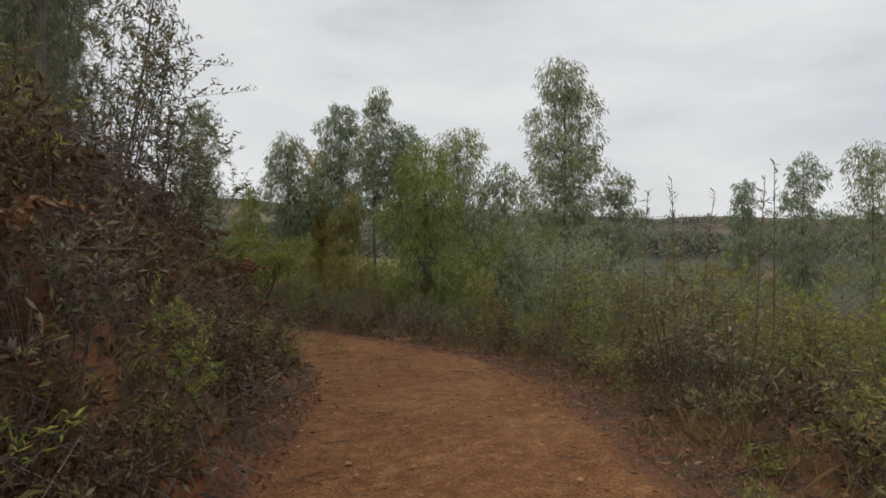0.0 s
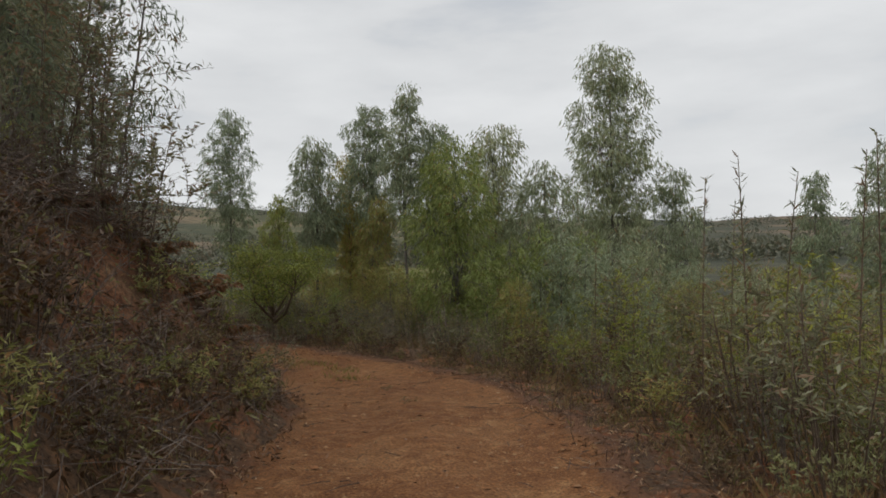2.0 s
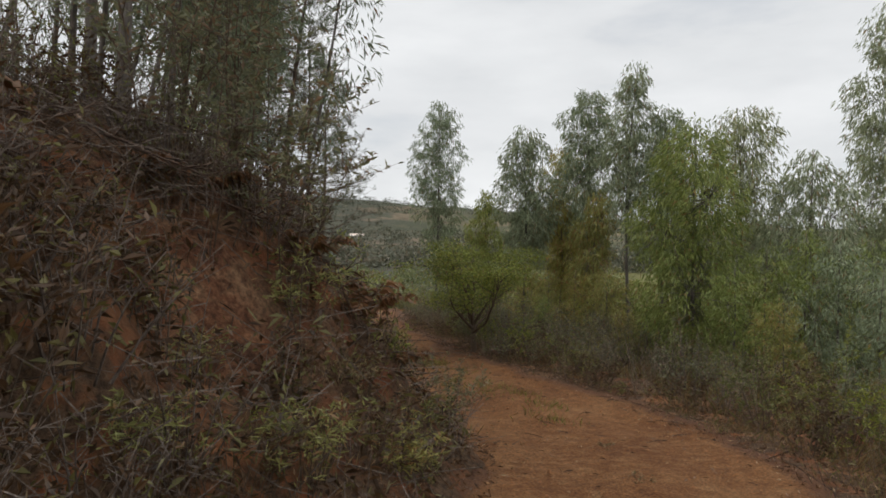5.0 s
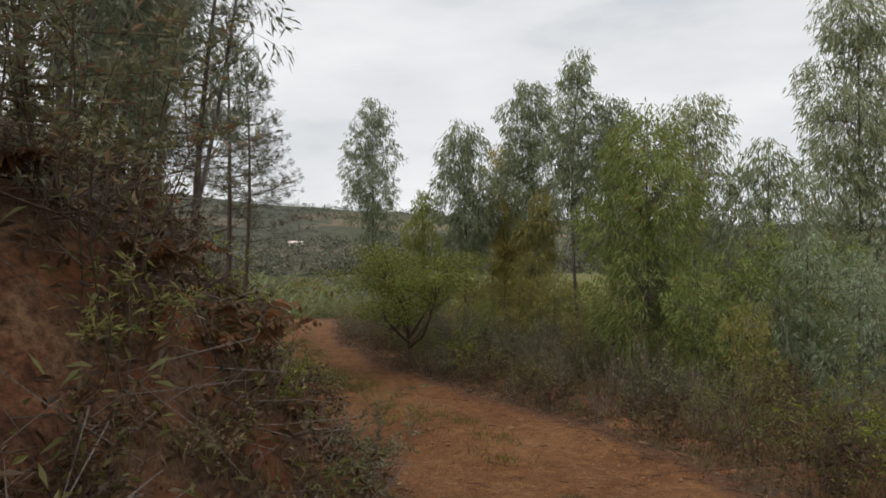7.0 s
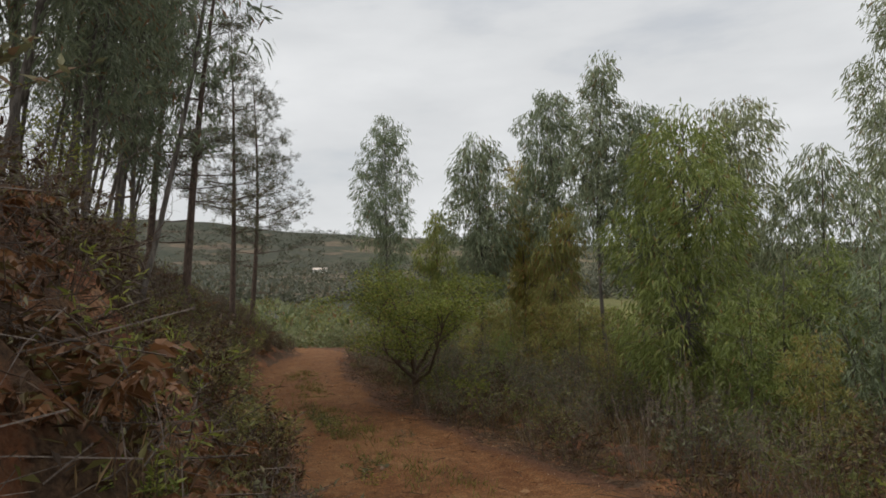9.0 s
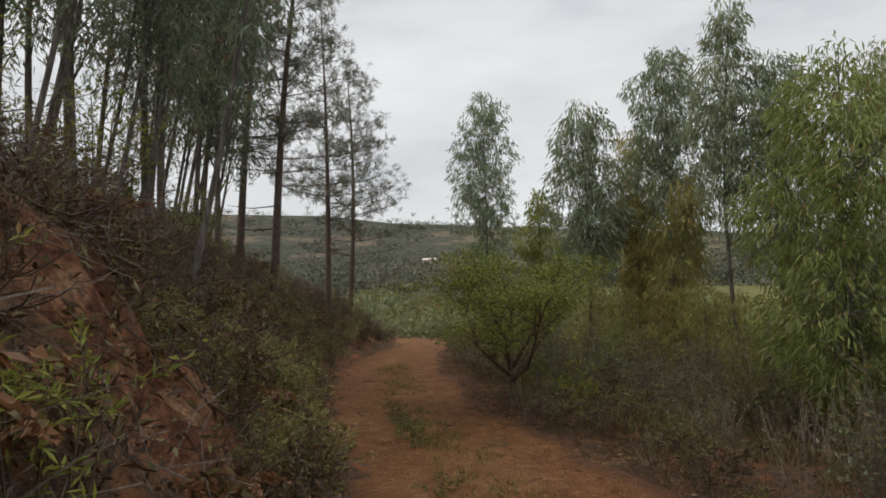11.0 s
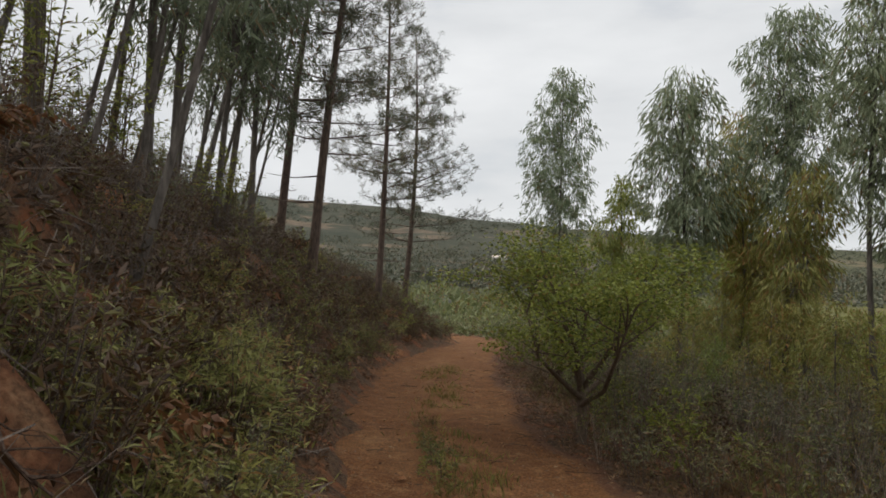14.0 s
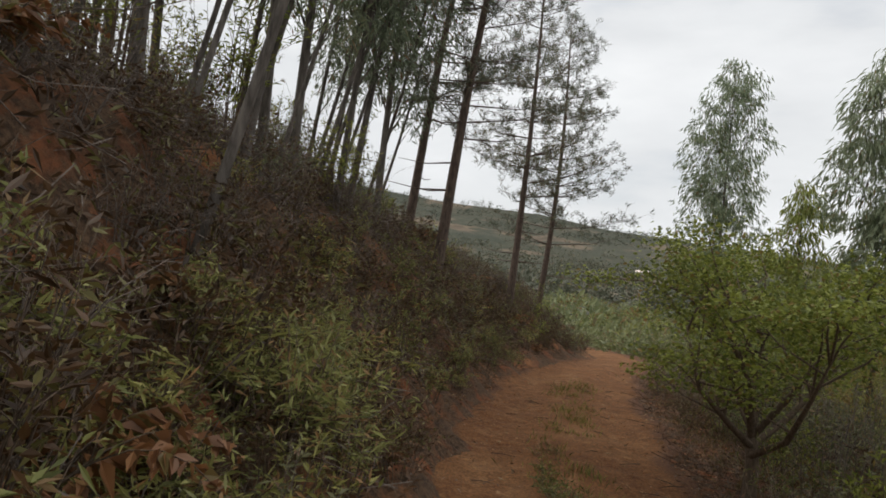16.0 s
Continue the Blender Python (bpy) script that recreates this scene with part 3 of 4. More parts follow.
# x, y, top, spread, bare part, leaves, leaf material, seed, lean
FIELD_TREES = [
    (3.97, 23.05, 7.65, 1.62, 0.30, 13125, EUC, 11, 0.0),
    (-10.74, 31.2, 7.85, 1.39, 0.3, 8125, EUC, 12, 0.0),
    (-5.58, 25.2, 5.45, 1.09, 0.4, 6250, EUC, 13, 0.0),
    (-3.75, 25.8, 6.65, 1.15, 0.42, 6875, EUC, 14, 0.0),
    (-2.11, 23.75, 6.85, 0.84, 0.45, 4500, EUC, 15, 0.01),
    (-1.33, 23.8, 5.65, 0.99, 0.4, 5250, EUC, 16, 0.0),
    (0.35, 22.6, 5.35, 1.45, 0.3, 6250, EUC, 17, 0.0),
    (1.9, 21.6, 4.05, 1.35, 0.14, 5625, EUC, 18, 0.0),
    (5.9, 23.4, 3.85, 1.14, 0.12, 5250, EUC, 20, 0.0),
    (12.4, 24.4, 4.75, 1.35, 0.2, 6250, EUC, 21, 0.0),
    (10.6, 25.0, 3.85, 0.85, 0.2, 4000, EUC, 22, 0.0),
    (14.2, 23.6, 5.05, 1.42, 0.2, 6000, EUC, 23, 0.0),
    (-5.1, 28.2, 5.35, 0.99, 0.35, 4375, EUC_RUST, 24, 0.0),
    (-7.4, 27.2, 3.7, 0.8, 0.25, 3000, EUC_GREEN, 25, 0.0),
    (-3.1, 24.6, 3.4, 0.8, 0.30, 3000, EUC_RUST, 26, 0.0),
    (-4.5, 25.4, 3.3, 0.85, 0.32, 3000, EUC_RUST, 27, 0.0),
]
for x, y, top, spread, bare, count, mat, seed, lean in FIELD_TREES:
    base = top_z(x, y)
    tree = eucalyptus("eucalyptus_tree", top - base, spread, bare, int(count * 1.5), mat, seed, lean, "slender eucalyptus with drooping grey-green leaves", leaf=0.17, hang=0.8)
    tagged(stand(tree, x, y), group="eucalyptus trees below the track")

# the dense bright green young tree in front of the others
green = eucalyptus("eucalyptus_tree", 5.5, 1.6, 0.05, 18000, EUC_GREEN, 31, 0.0, "dense bright green young eucalyptus leafy to the ground", clump=0.42, shape=0.6, leaf=0.15, hang=0.55)
stand(green, -0.45, 19.6)

SAPLINGS = [eucalyptus("sapling", 3.0, 1.0, 0.05, 3300, m, 40 + i, 0.02 * (i - 1), lab, clump=0.34, trunk_r=0.025, shape=0.6, leaf=0.135, hang=0.45) for i, (m, lab) in enumerate([(EUC_GREEN, "young green eucalyptus sapling leafy to the ground"), (EUC, "grey-green eucalyptus sapling in the thicket"), (EUC_RUST, "yellowing eucalyptus sapling with rusty leaves")])]
rng = np.random.default_rng(5)
SAPLING_SPOTS = [(0.9, 18.6, 0, 0.95), (2.0, 18.4, 1, 1.05), (3.2, 18.9, 1, 1.0), (4.3, 19.6, 1, 1.05), (5.4, 20.4, 1, 0.95), (2.7, 20.2, 0, 1.1), (1.0, 16.8, 2, 0.62), (3.4, 16.6, 1, 0.68), (-6.6, 24.4, 0, 0.75), (-7.5, 26.6, 0, 0.8), (-8.7, 28.0, 1, 0.85), (-9.9, 30.0, 0, 0.8), (7.0, 21.0, 1, 0.7), (9.4, 22.0, 1, 0.75), (11.0, 20.4, 0, 0.62), (6.0, 17.6, 2, 0.55), (-6.5, 22.6, 0, 0.75), (0.2, 17.6, 0, 0.8), (1.6, 19.6, 0, 1.1), (3.8, 20.8, 1, 1.15), (6.6, 19.2, 1, 0.85), (4.6, 17.4, 2, 0.7), (8.2, 20.2, 1, 0.8), (-1.5, 21.4, 0, 0.62), (-2.6, 22.8, 2, 0.85), (-3.6, 23.4, 2, 0.8), (-4.6, 24.4, 2, 0.75), (-5.4, 25.0, 2, 0.75), (-2.0, 20.4, 2, 0.5), (-7.0, 25.6, 2, 0.6), (-4.2, 22.2, 0, 0.5), (2.4, 16.9, 1, 0.8), (-0.3, 22.0, 1, 1.2), (2.4, 22.4, 1, 1.2), ]
for i, (x, y, k, s) in enumerate(SAPLING_SPOTS):
    ob = SAPLINGS[k] if all(SAPLINGS[k].location[j] == 0 for j in range(3)) else copy_thing(SAPLINGS[k], Matrix())
    stand(ob, x, y, rng.uniform(0, 360), scale=s)
    tagged(ob, group="saplings in the thicket")

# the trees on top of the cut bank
GUMS = [eucalyptus("gum_tree", h, sp, bare, n, EUC_DARK, 60 + i, ln, "tall eucalyptus with shade-darkened leaves and a bare lower trunk on the bank", clump=0.6, trunk_r=tr, leaf=0.19, hang=0.6) for i, (h, sp, bare, ln, n, tr) in enumerate([(10.5, 1.35, 0.25, 0.07, 3700, 0.080), (9.5, 1.2, 0.28, 0.12, 3100, 0.055), (11.0, 1.3, 0.30, 0.13, 3300, 0.070), (8.0, 0.95, 0.30, 0.15, 1500, 0.036)])]
# the last two spots are unseen trees, added to shade the near bank
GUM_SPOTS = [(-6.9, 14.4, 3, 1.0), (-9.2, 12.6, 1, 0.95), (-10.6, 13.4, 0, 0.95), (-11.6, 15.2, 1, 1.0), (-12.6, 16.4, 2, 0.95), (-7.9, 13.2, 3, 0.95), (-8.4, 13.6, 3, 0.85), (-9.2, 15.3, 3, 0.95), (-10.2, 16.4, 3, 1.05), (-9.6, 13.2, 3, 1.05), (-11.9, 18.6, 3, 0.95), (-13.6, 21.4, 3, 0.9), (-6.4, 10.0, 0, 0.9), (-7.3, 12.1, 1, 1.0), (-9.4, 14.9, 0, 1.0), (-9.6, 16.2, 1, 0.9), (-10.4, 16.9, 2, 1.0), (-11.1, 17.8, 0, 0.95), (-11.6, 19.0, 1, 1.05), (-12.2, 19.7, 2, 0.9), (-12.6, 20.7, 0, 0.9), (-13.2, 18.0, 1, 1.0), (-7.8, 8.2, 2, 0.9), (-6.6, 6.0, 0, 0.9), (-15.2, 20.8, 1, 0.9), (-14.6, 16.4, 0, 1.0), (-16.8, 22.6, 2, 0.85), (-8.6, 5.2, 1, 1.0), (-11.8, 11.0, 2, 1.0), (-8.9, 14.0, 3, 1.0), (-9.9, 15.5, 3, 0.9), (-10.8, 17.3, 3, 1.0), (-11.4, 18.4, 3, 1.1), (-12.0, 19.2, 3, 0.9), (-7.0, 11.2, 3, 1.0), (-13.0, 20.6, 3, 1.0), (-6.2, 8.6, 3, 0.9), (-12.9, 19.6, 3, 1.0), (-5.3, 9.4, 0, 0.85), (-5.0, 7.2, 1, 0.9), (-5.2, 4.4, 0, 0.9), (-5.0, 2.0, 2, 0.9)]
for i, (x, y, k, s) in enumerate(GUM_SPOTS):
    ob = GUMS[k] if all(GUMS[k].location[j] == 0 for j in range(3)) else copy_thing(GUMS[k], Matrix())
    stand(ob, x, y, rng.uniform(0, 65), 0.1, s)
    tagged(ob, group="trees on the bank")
for x, y, h, sp, bare, seed, lean, turn in [(-14.4, 27.1, 10.2, 2.1, 0.30, 81, 0.0, 0), (-15.6, 30.0, 9.4, 2.6, 0.22, 82, 0.01, 0), (-12.1, 21.9, 11.0, 2.0, 0.28, 83, 0.11, 40), (-14.0, 22.8, 10.5, 1.8, 0.30, 84, 0.12, 40)]:
    tagged(stand(pine("pine_tree", h, sp, bare, seed, lean, "thin pine with sparse needles on the bank"), x, y, turn, 0.1), group="pines on the bank")

# ---- the branching green bush at the bend ----
def round_bush(name, height, spread, seed, label):
    """A short trunk forking low into crooked limbs under a wide layered crown of small round leaves."""
    rng = np.random.default_rng(seed)
    thing = new(name)
    fork = height * 0.26
    tr = Build()
    tr.tube([(0, 0, -0.15), (0.02, 0.01, fork * 0.5), (-0.02, 0.02, fork)], [0.075, 0.062, 0.052], 8)
    part("trunk", tr.mesh("trunk", True), STEM, thing, "short grey-brown trunk")
    lv, tips = Build(), []
    for i in range(8):
        a = i * 2.4 + rng.uniform(-0.3, 0.3)
        low = 0.75 if i % 2 else 1.0
        out = np.array([math.cos(a), math.sin(a), 0])
        reach = spread * rng.uniform(0.6, 0.85) * (1.1 if i % 2 else 0.75)
        k = np.array([(0, 0, fork * rng.uniform(0.75, 1.0)), out * reach * 0.35 + (0, 0, height * 0.40 * low), out * reach * 0.7 + (0, 0, height * 0.55 * low), out * reach + (0, 0, height * 0.74 * low)]) + rng.normal(0, 0.05, (4, 3))
        k[0][:2] *= 0.2
        st = Build()
        st.tube(k, [0.036, 0.028, 0.018, 0.007], 6)
        for j in range(10):
            f = rng.uniform(0.35, 1.0)
            p = np.array([np.interp(f, (0, 0.33, 0.66, 1), k[:, c]) for c in range(3)])
            e = p + rng.normal(0, 0.30, 3) * spread * np.array([1, 1, 0.35]) + np.array([0, 0, 0.15 * height]) + out * 0.12
            e[2] = min(max(e[2], height * 0.40), height * (0.98 - 0.30 * (math.hypot(e[0], e[1]) / (1.3 * spread)) ** 2))
            m = (p + e) / 2 + rng.normal(0, 0.06, 3)
            st.tube([p, m, e], [0.012, 0.008, 0.003], 4)
            tips += [e, e * 0.6 + m * 0.4]
        part("branch", st.mesh("branch", True), STEM, thing, "crooked grey-brown branch")
    for p in tips:
        c = 95
        lv.leaves(p + rng.normal(0, 1, (c, 3)) * np.array([0.16, 0.16, 0.055]), rng.normal(0, 1, (c, 3)) * np.array([1, 1, 0.4]), 0.05 * (0.6 + 0.7 * rng.random(c)), 0.031, rng, 0.2, 0.1)
    part("foliage", lv.mesh("foliage"), SHRUB_GREEN, thing)
    return tagged(thing, label, "bush")


stand(round_bush("round_bush", 2.7, 1.35, 91, "bright green branching bush at the edge of the track"), -4.95, 18.85)

# ---- shrub kinds ----
KIND = {
    "leafy": [shrub("leafy_shrub", 1.35, 0.55, 10, 700, 0.082, m, 100 + i, lab, width=0.20, twigs=3, tufted=0.45) for i, (m, lab) in enumerate([(SHRUB, "upright olive-green shrub with narrow leaves beside the track"), (SHRUB_GREEN, "bright olive shrub with narrow leaves beside the track"), (SHRUB, "straggly olive-green shrub with some dry leaves")])],
    "tall": [shrub("tall_shrub", 2.1, 0.6, 11, 720, 0.10, m, 110 + i, lab, width=0.21, twigs=3, stem_r=0.010, start=0.3) for i, (m, lab) in enumerate([(SHRUB, "tall thin-stemmed olive shrub in the thicket"), (SHRUB_GREEN, "tall yellow-green shrub in the thicket"), (SHRUB_GREY, "tall grey-green shrub in the thicket")])],
    "grey": [shrub("grey_shrub", 1.15, 0.55, 11, 440, 0.075, SHRUB_GREY, 120 + i, "thin grey-green twiggy shrub with sparse leaves", width=0.3, twigs=3, stem_mat=DEAD, stem_r=0.006) for i in range(2)],
    "dry": [shrub("dry_shrub", 0.95, 0.6, 12, 420, 0.09, SHRUB_BROWN, 130 + i, "dry brown twiggy shrub with withered leaves", width=0.28, twigs=3, stem_mat=STEM, stem_r=0.006) for i in range(3)],
    "shoot": [shrub("shoot_shrub", 0.7, 0.5, 12, 620, 0.082, SHOOT, 140 + i, "low shrub with pale green lance-shaped leaves", width=0.19, twigs=3, tufted=0.9, up=0.3, start=0.3) for i in range(3)],
    "fern": [fern("dead_fern", 0.8, 12, FERN, 150 + i, "rust-brown withered fern on the bank") for i in range(2)],
    "twig": [shrub("bare_shrub", 1.0, 0.65, 16, 90, 0.06, SHRUB_BROWN, 160 + i, "leafless tangle of grey dead stems", width=0.3, twigs=4, stem_mat=DEAD, stem_r=0.007, arch=0.25) for i in range(3)],
    "broom": [shrub("green_broom", 1.0, 0.6, 12, 640, 0.08, m, 170 + i, lab, width=0.24, twigs=3, stem_r=0.005, up=0.9) for i, (m, lab) in enumerate([(SHRUB_GREEN, "fine-leaved green broom bush"), (FARBUSH, "pale green fine-leaved broom bush")])],
    "stalky": [shrub("thin_stemmed_shrub", 1.45, 0.5, 17, 330, 0.075, m, 195 + i, lab, width=0.26, twigs=2, stem_mat=DEAD, stem_r=0.0075, start=0.45, arch=0.0) for i, (m, lab) in enumerate([(SHRUB_GREY, "thicket shrub of thin grey upright stems"), (SHRUB, "thicket shrub of thin upright stems with olive leaves")])],
    "stems": [shrub("dry_weed", 1.0, 0.45, 12, 110, 0.05, SHRUB_GREY, 220 + i, "clump of thin dry grey upright stems with few leaves", width=0.28, twigs=1, stem_mat=STALK, stem_r=0.0055, start=0.5, arch=0.0, split=True) for i in range(2)],
    "low": [shrub("low_plant", 0.38, 0.26, 9, 260, 0.06, m, 180 + i, lab, category="plant", width=0.25, twigs=2, stem_r=0.004) for i, (m, lab) in enumerate([(SHRUB, "small olive-green plant on the verge"), (STRAW, "small dry straw-coloured plant on the verge"), (SHRUB_GREEN, "small fresh green plant on the verge")])],
    "wispy": [shrub("wispy_sapling", 2.6, 1.0, 6, 1300, 0.085, SHRUB_GREY, 190 + i, "wispy grey-leaved sapling leaning over the bank", category="sapling", width=0.27, twigs=7, split=True, stem_r=0.010, start=0.25) for i in range(2)],
}
used = set()


def plant(kind, x, y, size, rng, tilt=6.0, which=None, z=None):
    obs = KIND[kind]
    ob = obs[int(rng.integers(len(obs))) if which is None else which]
    if ob.name in used:
        ob = copy_thing(ob, Matrix())
    used.add(ob.name)
    ob.matrix_world = pose(x, y, (top_z(x, y) if z is None else z) - 0.01, rng.uniform(-tilt, tilt), rng.uniform(-tilt, tilt), rng.uniform(0, 360)) @ Matrix.Scale(size, 4)
    return ob


def pick(rng, table):
    r = rng.random() * sum(w for _, w in table)
    for k, w in table:
        r -= w
        if r <= 0:
            return k
    return table[-1][0]


def scatter(x0, x1, y0, y1, step, seed, choose):
    rng = np.random.default_rng(seed)
    X, Y = [m.ravel() for m in np.meshgrid(np.arange(x0, x1, step), np.arange(y0, y1, step))]
    X, Y = X + rng.uniform(-0.45, 0.45, len(X)) * step, Y + rng.uniform(-0.45, 0.45, len(X)) * step
    D, AT = lateral(X, Y)
    Z = land(X, Y)
    for x, y, d, at, z in zip(X.tolist(), Y.tolist(), D.tolist(), AT.tolist(), Z.tolist()):
        got = choose(rng, x, y, d, at, float(half_at(at)))
        if got:
            plant(got[0], x, y, got[1], rng, z=z)


def bare_soil(x, y):
    """Stretches of the cut bank where the red earth lies open."""
    return ((x + 4.5) / 0.75) ** 2 + ((y - 11.7) / 1.0) ** 2 < 1 or ((x + 3.2) / 0.45) ** 2 + ((y - 7.9) / 0.65) ** 2 < 1 or ((x + 2.9) / 0.25) ** 2 + ((y - 5.1) / 0.3) ** 2 < 1


def right_near(rng, x, y, d, at, half):
    v = d - half
    if v < 0.25 or v > 5.2 or y < 1.2 or math.hypot(x + 4.95, y - 18.85) < 0.4:
        return None
    if v < 0.75:
        return (pick(rng, [("low", 2), ("dry", 1.2), ("stems", 1.8 if y > 13 else 0.2), ("grey", 0.8), ("leafy", 0.8)]), rng.uniform(0.5, 0.8)) if rng.random() < 0.75 else None
    if y > 14:
        if rng.random() < 0.2:
            return None
        return pick(rng, [("stems", 4), ("stalky", 3), ("grey", 1.2), ("dry", 0.7), ("leafy", 0.8), ("broom", 0.5)]), rng.uniform(0.7, 1.05)
    k = pick(rng, [("leafy", 4), ("stalky", 1.4), ("stems", 0.3), ("grey", 1.2), ("dry", 1.6), ("shoot", 1.6), ("tall", 1.6 if v > 1.6 else 0.2), ("broom", 0.7), ("twig", 0.5)])
    return k, rng.uniform(0.7, 1.15) * (0.8 + 0.07 * min(v, 4))


def right_far(rng, x, y, d, at, half):
    v = d - half
    if v < 5.2 or v > 17 or y < 3 or math.hypot(x + 3, y - 10) > 30:
        return None
    return pick(rng, [("tall", 3), ("leafy", 2), ("grey", 1.4), ("broom", 1.6), ("dry", 0.7)]), rng.uniform(0.9, 1.35)


def left_bank(rng, x, y, d, at, half):
    u = -d - half
    if u < 0.12 or u > 4.2 or y < 0.8:
        return None
    if bare_soil(x, y):
        return (pick(rng, [("twig", 2), ("dry", 1), ("shoot", 1), ("fern", 1)]), rng.uniform(0.35, 0.65)) if rng.random() < 0.5 else None
    if u < 0.7 and y < 7.5:
        return pick(rng, [("dry", 3.4), ("shoot", 1.2), ("leafy", 1.6), ("fern", 0.7), ("twig", 0.5)]), rng.uniform(0.6, 0.85)
    if u < 0.7:
        return pick(rng, [("dry", 2.8), ("shoot", 1.8), ("grey", 0.8), ("low", 1.6), ("leafy", 0.9), ("fern", 0.5)]), rng.uniform(0.5, 0.8)
    if u < 2.4:
        rust = 2.6 if 6 < y < 11.5 else 0.8
        if y > 12.5 and u > 1.3:
            return pick(rng, [("twig", 4), ("dry", 3), ("fern", 0.6), ("shoot", 0.5), ("grey", 0.5)]), rng.uniform(0.6, 0.9)
        if y < 7.5:
            return pick(rng, [("dry", 4.0), ("twig", 1.8), ("fern", 0.8), ("leafy", 0.8), ("shoot", 0.4), ("grey", 0.2)]), rng.uniform(0.75, 1.05)
        return pick(rng, [("dry", 3.6), ("twig", 2.2), ("fern", rust), ("shoot", 0.9), ("leafy", 0.7), ("grey", 0.5)]), rng.uniform(0.65, 0.95)
    return pick(rng, [("dry", 3), ("twig", 3), ("leafy", 0.5), ("grey", 0.8), ("broom", 0.4), ("fern", 0.5)]), rng.uniform(0.5, 0.8)


def left_far(rng, x, y, d, at, half):
    u = -d - half
    if u < 4.2 or u > 11 or y < 1.5 or y > 30:
        return None
    return pick(rng, [("broom", 1), ("leafy", 1.2), ("dry", 2.5), ("twig", 2)]), rng.uniform(0.6, 0.9) * (1.45 if y > 10.5 else 1.0)


scatter(-13, 8, 1.0, 33, 0.62, 201, right_near)
scatter(-12, 19, 3.0, 42, 1.45, 202, right_far)
scatter(-19, 0, 0.6, 36, 0.50, 203, left_bank)
rng = np.random.default_rng(209)
for x, y, sz in [(-3.2, 8.8, 0.9), (-3.6, 9.0, 1.0), (-3.9, 8.5, 1.0), (-3.4, 8.3, 0.9)]:
    plant("wispy", x, y, sz, rng)
for x, y, sz in [(-4.7, 13.0, 0.9), (-5.1, 13.4, 1.0), (-5.5, 13.7, 0.9), (-5.2, 14.1, 0.9), (-5.9, 14.4, 1.0), (-4.3, 12.6, 0.7), (-6.3, 15.1, 0.9), (-1.75, 4.3, 0.6), (-2.3, 6.6, 0.7)]:
    plant("shoot", x, y, sz, rng)
for i in range(46):
    y = rng.choice([12.9, 13.4, 14.1, 15.0, 16.2]) + rng.normal(0, 0.3)
    x = float(np.interp(y, PATHLINE[:, 1], PATHLINE[:, 0])) - rng.uniform(2.2, 3.6)
    if not bare_soil(x, y):
        plant("shoot", x, y, rng.uniform(0.6, 1.05), rng)
scatter(-24, 0, 1.0, 32, 1.35, 204, left_far)

# the thin scrub and the yellow-green growth behind it, below the bend
rng = np.random.default_rng(207)
for i in range(70):
    x = rng.uniform(-9.5, 5.5)
    y = rng.uniform(max(23.0, 23.0 - 0.75 * (x + 2)), 37)
    plant(pick(rng, [("tall", 1.5), ("broom", 3), ("leafy", 1.5)]), x, y, rng.uniform(0.7, 1.1), rng, which=int(rng.choice([0, 1])))
rng = np.random.default_rng(208)
for i in range(34):
    x = rng.uniform(-7.5, -0.5)
    y = 20.6 - 0.6 * (x + 2) + rng.uniform(-1.2, 1.8)
    if math.hypot(x + 4.95, y - 18.85) > 1.0:
        plant(pick(rng, [("stalky", 4), ("grey", 1), ("twig", 1)]), x, y, rng.uniform(0.8, 1.15), rng)

# straggly growth between the trunks on the brow of the bank
rng = np.random.default_rng(211)
for i in range(26):
    k = rng.random()
    plant(pick(rng, [("tall", 3), ("twig", 1.5), ("grey", 1)]), -7.2 - 5.8 * k + rng.normal(0, 0.7), 12.6 + 7.4 * k + rng.normal(0, 0.5), rng.uniform(0.8, 1.15), rng, which=int(rng.choice([0, 1])))

# thin tall stalks standing over the thicket
rng = np.random.default_rng(77)
for x, y, s in [(2.58, 9.23, 1.08), (2.4, 7.3, 0.98), (2.75, 7.6, 0.98), (3.9, 8.4, 1.25), (3.0, 9.7, 1.0), (3.5, 8.0, 1.15), (1.9, 12.2, 0.9)]:
    thing = new("tall_stalk")
    st, lv = Build(), Build()
    u = np.linspace(0, 1, 8)
    pts = np.stack([0.12 * u * u * rng.normal(), 0.10 * u * rng.normal(), 2.45 * u - 0.05], 1) + np.zeros((8, 3))
    st.tube(pts, np.linspace(0.012, 0.003, 8), 5)
    c = 70
    k = 0.45 + 0.55 * rng.random(c)
    pos = np.stack([np.interp(k, u, pts[:, j]) for j in range(3)], 1)
    lv.leaves(pos, rng.normal(0, 0.6, (c, 3)) + np.array([0, 0, 0.5]), 0.10 * (0.6 + 0.6 * rng.random(c)), 0.016, rng)
    part("stem", st.mesh("stem", True), STEM, thing)
    part("foliage", lv.mesh("foliage"), SHRUB_GREY, thing)
    stand(tagged(thing, "tall thin stalk with sparse leaves above the thicket", "plant", "stalks over the thicket"), x, y, 0, 0.02, s)

